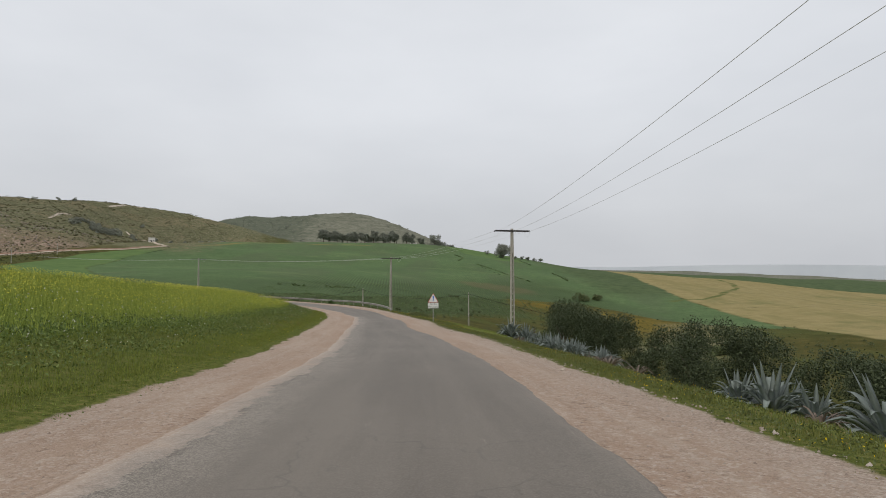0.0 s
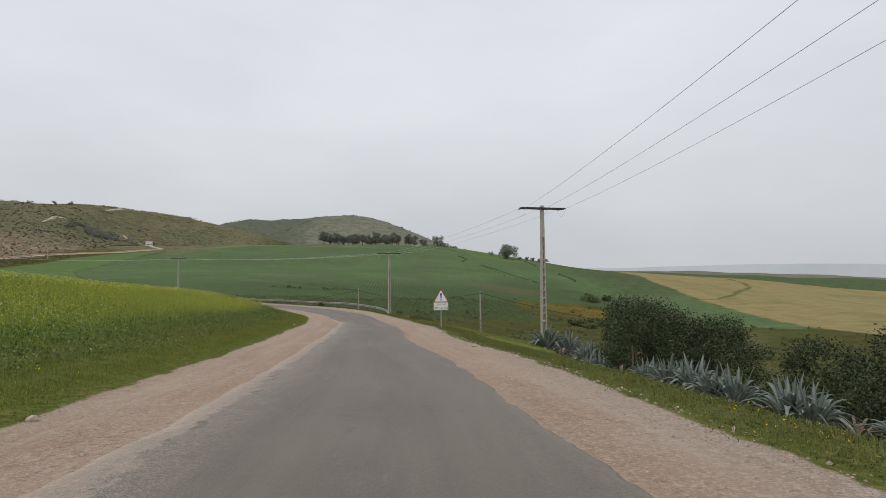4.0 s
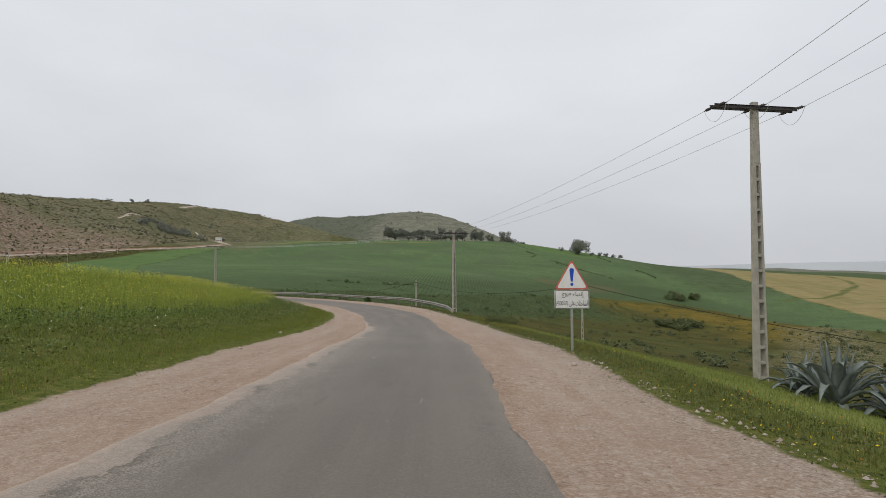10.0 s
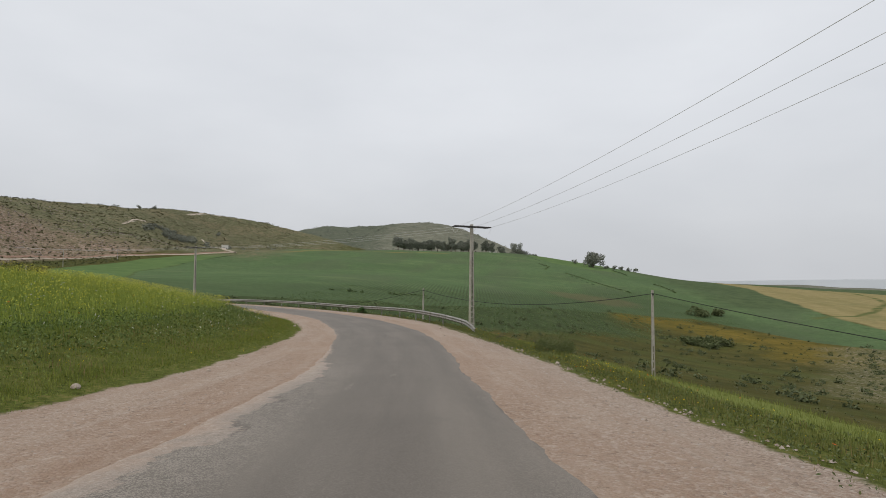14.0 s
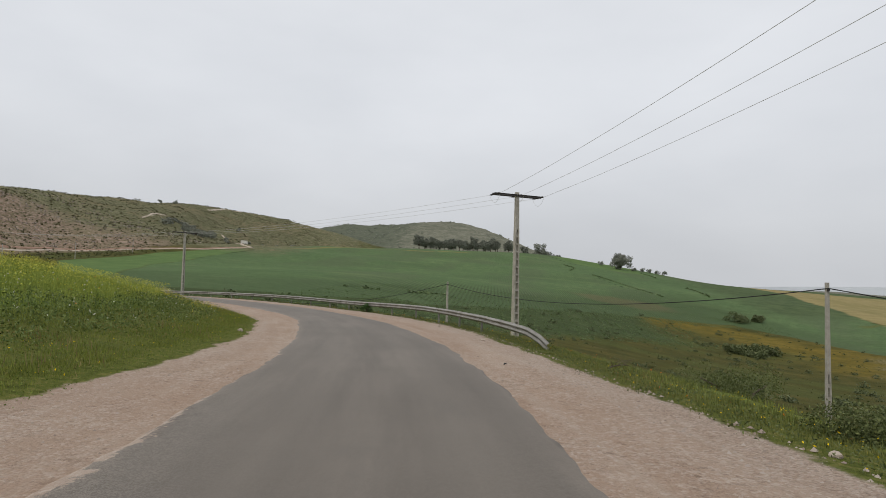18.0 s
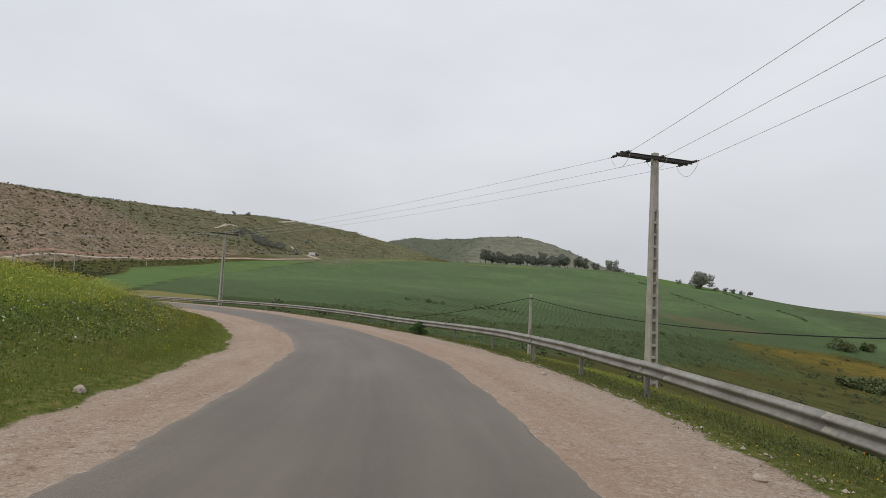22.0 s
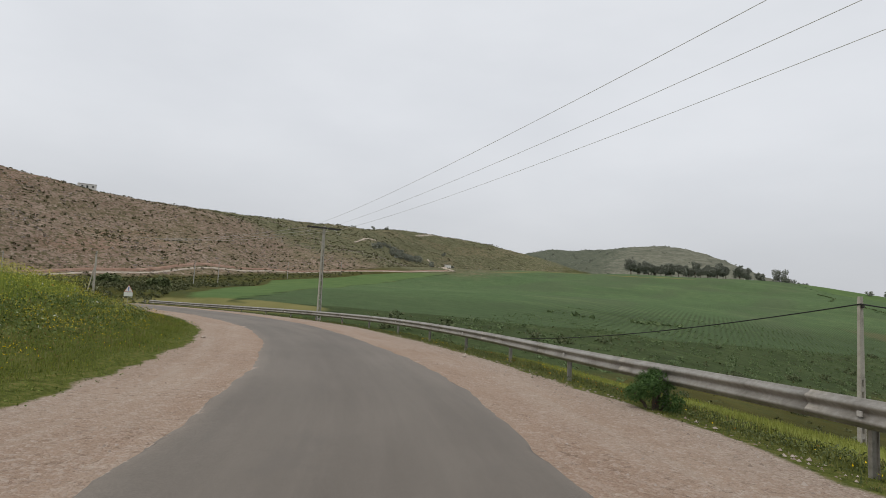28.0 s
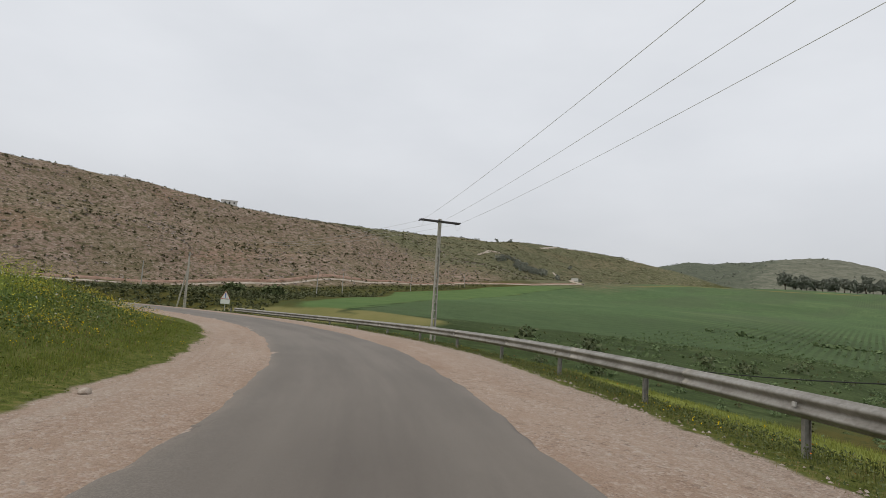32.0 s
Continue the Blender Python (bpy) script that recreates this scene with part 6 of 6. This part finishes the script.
flowers("bank_flowers", "small yellow flowers in the inner bank", marigold, -8, 140, 0.0, 3.0, 2600, 0.06, 0.2, 0.02, -1, lambda s, k, x, y: np.clip(0.2 + 0.9 * wave(x, y, 7, 64), 0, 1))
flowers("orange_flowers", "small orange and red flowers in the outer verge", poppy, 40, 150, 0.1, 2.6, 1500, 0.08, 0.2, 0.018, 1, lambda s, k, x, y: np.clip(0.1 + 0.9 * wave(x, y, 5, 66), 0, 1))
flowers("mustard_flowers", "yellow mustard flowers low on the inner bank past the bend", mustard, 92, 145, 2.2, 6.0, 16000, 0.15, 0.55, 0.022, -1, lambda s, k, x, y: np.clip(0.3 + 0.8 * wave(x, y, 4, 65), 0, 1))
flowers("mustard_flowers", "patches of yellow flowers over the bank past the bend", marigold, 100, 146, 1.2, 5.0, 15000, 0.12, 0.42, 0.02, -1, lambda s, k, x, y: np.clip(0.1 + 1.1 * wave(x, y, 3, 67), 0, 1))
flowers("red_flowers", "a few red poppies in the crop", poppy, 60, 140, 3.5, 8.0, 60, 0.3, 0.7, 0.04, -1)
flowers("pale_flowers", "scattered pale flowers in the grass", daisy, -8, 140, 1.5, 9.0, 1600, 0.3, 0.8, 0.035, -1)

# loose stones on the shoulders
stone_mat = leafy("shoulder_stones", (0.22, 0.165, 0.13), (0.44, 0.38, 0.33), 0.9)


def stones(name, label, lo, hi, n, r0, r1, seed):
    g = np.random.default_rng(seed)
    s = g.uniform(-8, 150, n)
    l = lo(s) + (hi(s) - lo(s)) * g.random(n)
    x, y = on_road(s, l)
    z = np.interp(s, ALONG, ROAD[:, 2]) - 0.05 * ease(np.abs(l), 1.2, 4.0)
    r = r0 + (r1 - r0) * g.random(n) ** 3
    base = np.array([(1, 0, 0), (0, 1, 0), (-1, 0, 0), (0, -1, 0), (0, 0, 0.8), (0, 0, -0.6)])
    tri = np.array([(0, 1, 4), (1, 2, 4), (2, 3, 4), (3, 0, 4)])
    v = base[None] * (r[:, None] * g.uniform(0.6, 1.3, (n, 6)))[:, :, None]
    a = g.uniform(0, 6.283, n)
    c, q = np.cos(a)[:, None], np.sin(a)[:, None]
    vx, vy = v[:, :, 0] * c - v[:, :, 1] * q, v[:, :, 0] * q + v[:, :, 1] * c
    V = np.stack([vx + np.asarray(x)[:, None], vy + np.asarray(y)[:, None], v[:, :, 2] + (z + r * 0.15)[:, None]], -1)
    F = (np.arange(n)[:, None, None] * 6 + tri[None]).reshape(-1, 3)
    me = bpy.data.meshes.new(name)
    me.vertices.add(n * 6)
    me.vertices.foreach_set("co", V.astype(np.float32).ravel())
    me.loops.add(F.size)
    me.loops.foreach_set("vertex_index", F.ravel())
    me.polygons.add(len(F))
    me.polygons.foreach_set("loop_start", np.arange(0, F.size, 3))
    me.update()
    me.materials.append(stone_mat)
    tagged(new(name, me), label, "gravel", kind="stuff")


stones("loose_stones", "loose pale stones strewn over the gravel shoulder", edge_left, asphalt_left, 14000, 0.004, 0.036, 71)
stones("loose_stones", "loose pale stones strewn over the gravel shoulder", asphalt_right, edge_right, 14000, 0.004, 0.034, 72)
stones("edge_stones", "pale grey gravel heaped along the outer edge of the shoulder", lambda s: edge_right(s) - 0.85, lambda s: edge_right(s) + 0.25, 16000, 0.006, 0.042, 73)
stones("edge_stones", "pale gravel along the inner edge of the shoulder", lambda s: edge_left(s) - 0.15, lambda s: edge_left(s) + 0.45, 7000, 0.006, 0.026, 74)


# ---- scrub over valley and hill ----
def far_scrub(name, label, material, n, where, r0, r1, seed, leaf, per=14):
    g = np.random.default_rng(seed)
    x, y = where(g, n)
    z = height(x, y)
    r = r0 + (r1 - r0) * g.random(len(x)) ** 2
    d = g.normal(0, 1, (len(x), per, 3))
    d /= np.linalg.norm(d, axis=2)[:, :, None]
    d[:, :, 2] = np.abs(d[:, :, 2]) * 0.9
    p = np.stack([x, y, z], 1)[:, None, :] + d * (r[:, None] * g.random((len(x), per)) ** 0.6)[:, :, None]
    size = np.repeat(r * leaf, per)
    ob = tri_mesh(name, leaves_at(p.reshape(-1, 3), size, g, 0.8, 0.75), 4, material)
    tagged(ob, label, "scrub", kind="stuff")


def beside_bend(g, n):
    """The rough ground between the bend and the foot of the hill."""
    near = g.random(n * 3) < 0.4
    x = np.where(near, g.uniform(-140, -84, n * 3), g.uniform(-215, -84, n * 3))
    y = np.where(near, g.uniform(130, 172, n * 3), g.uniform(128, 260, n * 3))
    s, l, _ = road_frame(x, y)
    ok = (np.abs(l) > 9) & (x < np.interp(y, [128, 158, 313], [-84, -97, -226])) & (wave(x, y, 22, 87) + g.normal(0, 0.5, n * 3) > -1.2)
    return x[ok][:n], y[ok][:n]


def in_field_rows(g, n):
    """Tufts standing in rows over the lower part of the sown field."""
    x = np.round(g.uniform(-60, 110, n * 4) / 1.4) * 1.4 + g.normal(0, 0.2, n * 4)
    f = -8 + 75 * g.random(n * 4) ** 1.7
    y = f + np.interp(x, [-83, -53, -43, -33, -14, 5, 18, 48, 90, 109, 121, 150], [158, 192, 212, 220, 260, 299, 325, 361, 374, 350, 310, 262])
    ok = wave(x, y, 30, 88) + g.normal(0, 0.5, n * 4) > 0.0
    return x[ok][:n], y[ok][:n]


def below_field(g, n):
    """Low bushes in loose rows on the green slope under the field."""
    x = np.round(g.uniform(-60, 60, n * 4) / 3.0) * 3.0 + g.normal(0, 0.5, n * 4)
    y = np.interp(x, [-83, -53, -43, -33, -14, 5, 18, 48, 90], [158, 192, 212, 220, 260, 299, 325, 361, 374]) - g.uniform(2, 85, n * 4)
    s, l, _ = road_frame(x, y)
    ok = (l - edge_right(s) > 20) & (wave(x, y, 25, 89) + g.normal(0, 0.5, n * 4) > -0.3)
    return x[ok][:n], y[ok][:n]


def in_gully(g, n):
    y = g.uniform(120, 300, n)
    return np.interp(y, [90, 160, 225, 300], [40, 62, 98, 130]) + g.normal(0, 5, n), y


def in_valley(g, n):
    x, y = g.uniform(-70, 170, n * 5), g.uniform(60, 420, n * 5)
    s, l, _ = road_frame(x, y)
    f = y - np.interp(x, [-83, -53, -43, -33, -14, 5, 18, 48, 90, 109, 121, 150], [158, 192, 212, 220, 260, 299, 325, 361, 374, 350, 310, 262])
    ok = (l - edge_right(s) > 22) & (f < 4) & (x < 165) & (wave(x, y, 40, 81) * 0.5 + 0.5 * wave(x, y, 14, 82) + g.normal(0, 0.45, n * 5) > 0.4)
    return x[ok][:n], y[ok][:n]


def in_valley_wide(g, n):
    x, y = g.uniform(-70, 190, n * 5), g.uniform(60, 400, n * 5)
    s, l, _ = road_frame(x, y)
    f = y - np.interp(x, [-83, -53, -43, -33, -14, 5, 18, 48, 90, 109, 121, 150], [158, 192, 212, 220, 260, 299, 325, 361, 374, 350, 310, 262])
    ok = (l - edge_right(s) > 22) & (f < 2) & (x < 165)
    return x[ok][:n], y[ok][:n]


def on_hill(g, n):
    y = g.uniform(40, 900, n * 2)
    cx, _ = hill_crest(y)
    u = g.uniform(-10, 150, n * 2)
    x = cx + 126 - u
    ok = wave(x, y, 50, 83) + g.normal(0, 0.8, n * 2) > -0.4
    return x[ok][:n], y[ok][:n]


def hill_foot(g, n):
    y = g.uniform(90, 420, n * 2)
    cx, _ = hill_crest(y)
    x = cx + 126 + g.uniform(4, 110, n * 2)
    ok = (x < np.interp(y, [158, 313, 404, 457, 500], [-93, -226, -239, -226, -214]) - 3) & (y > 150 + 0.1 * (x + 100))
    return x[ok][:n], y[ok][:n]


def along_lines(lines):
    """Points close along polylines."""
    def where(g, n):
        q = []
        for pts in lines:
            p = np.array(pts, float)
            d = np.r_[0, np.cumsum(np.hypot(*np.diff(p, axis=0).T))]
            u = g.uniform(0, d[-1], max(3, int(d[-1] * 0.9)))
            q.append(np.stack([np.interp(u, d, p[:, 0]), np.interp(u, d, p[:, 1])], 1))
        q = np.vstack(q) + g.normal(0, 0.35, (sum(map(len, q)), 2))
        return q[:, 0], q[:, 1]
    return where


def on_dome(g, n):
    x, y = g.uniform(-420, 90, n * 3), g.uniform(980, 1240, n * 3)
    ok = wave(x, y, 90, 86) + g.normal(0, 0.4, n * 3) + (x < -230) * 0.5 > 0.55
    return x[ok][:n], y[ok][:n]


bend_leaf = leafy("bend_scrub_leaves", (0.05, 0.06, 0.025), (0.13, 0.135, 0.065))
field_leaf = leafy("field_tuft_leaves", (0.088, 0.128, 0.056), (0.165, 0.22, 0.10))
bush_leaf = leafy("dark_hill_bushes", (0.062, 0.062, 0.03), (0.13, 0.122, 0.064))
scrub_leaf = leafy("grey_green_scrub", (0.07, 0.078, 0.034), (0.145, 0.15, 0.07))
hill_leaf = leafy("dusty_hill_scrub", (0.10, 0.09, 0.052), (0.20, 0.175, 0.105))
lush_leaf = leafy("lush_bush_leaves", (0.06, 0.076, 0.036), (0.13, 0.15, 0.075))
far_scrub("valley_scrub", "scattered low grey-green bushes over the valley side", lush_leaf, 620, in_valley, 0.6, 1.7, 91, 0.15, 80)
far_scrub("valley_weeds", "low tussocks dotted over the valley side", scrub_leaf, 4200, in_valley_wide, 0.12, 0.42, 95, 0.4, 7)
far_scrub("hill_scrub", "scattered dusty scrub over the rocky hillside", hill_leaf, 3500, on_hill, 0.3, 0.95, 92, 0.42, 8)
far_scrub("hill_bushes", "dark olive bushes dotted over the rocky hillside", bush_leaf, 7500, on_hill, 0.5, 1.35, 107, 0.42, 10)
far_scrub("foot_scrub", "dense olive scrub along the foot of the hill", scrub_leaf, 2600, hill_foot, 0.3, 1.0, 93, 0.48, 9)
far_scrub("bend_scrub", "low olive scrub on the rough ground beyond the bend", bend_leaf, 4200, beside_bend, 0.2, 0.9, 103, 0.34, 12)
far_scrub("field_tufts", "leafy tufts in rows along the lower part of the sown field", field_leaf, 12000, in_field_rows, 0.12, 0.34, 104, 0.42, 6)
far_scrub("slope_bushes", "low dull green bushes in loose rows under the sown field", field_leaf, 3000, below_field, 0.2, 0.62, 106, 0.26, 17)
far_scrub("gully_bushes", "dark bushes along a stony gully in the valley", lush_leaf, 160, in_gully, 0.4, 1.5, 105, 0.2, 40)
far_scrub("field_ditches", "dark weedy ditches across the sown field", field_leaf, 10, along_lines([[(37, 531), (55, 485), (71, 445)], [(89, 634), (93, 582)], [(102, 521), (103, 492), (104, 465)], [(20, 640), (28, 600), (22, 560)], [(-44, 239), (-40, 247), (-35, 254)], [(-60, 225), (-50, 231)]]), 0.5, 1.0, 96, 0.6, 12)
far_scrub("dome_trees", "dark bushes on the flank of the round hill", hazed_gum_leaf, 520, on_dome, 0.8, 2.4, 98, 0.5, 10)


def hill_stones(g, n):
    y = g.uniform(60, 520, n * 2)
    cx, _ = hill_crest(y)
    x = cx + 126 - g.uniform(4, 120, n * 2)
    ok = wave(x, y, 60, 84) + g.normal(0, 0.5, n * 2) > 0.2
    return x[ok][:n], y[ok][:n]


far_scrub("hill_stones", "pale limestone boulders strewn over the hillside", leafy("pale_limestone", (0.24, 0.19, 0.16), (0.44, 0.39, 0.35), 0.9), 3200, hill_stones, 0.3, 1.0, 94, 0.5, 10)
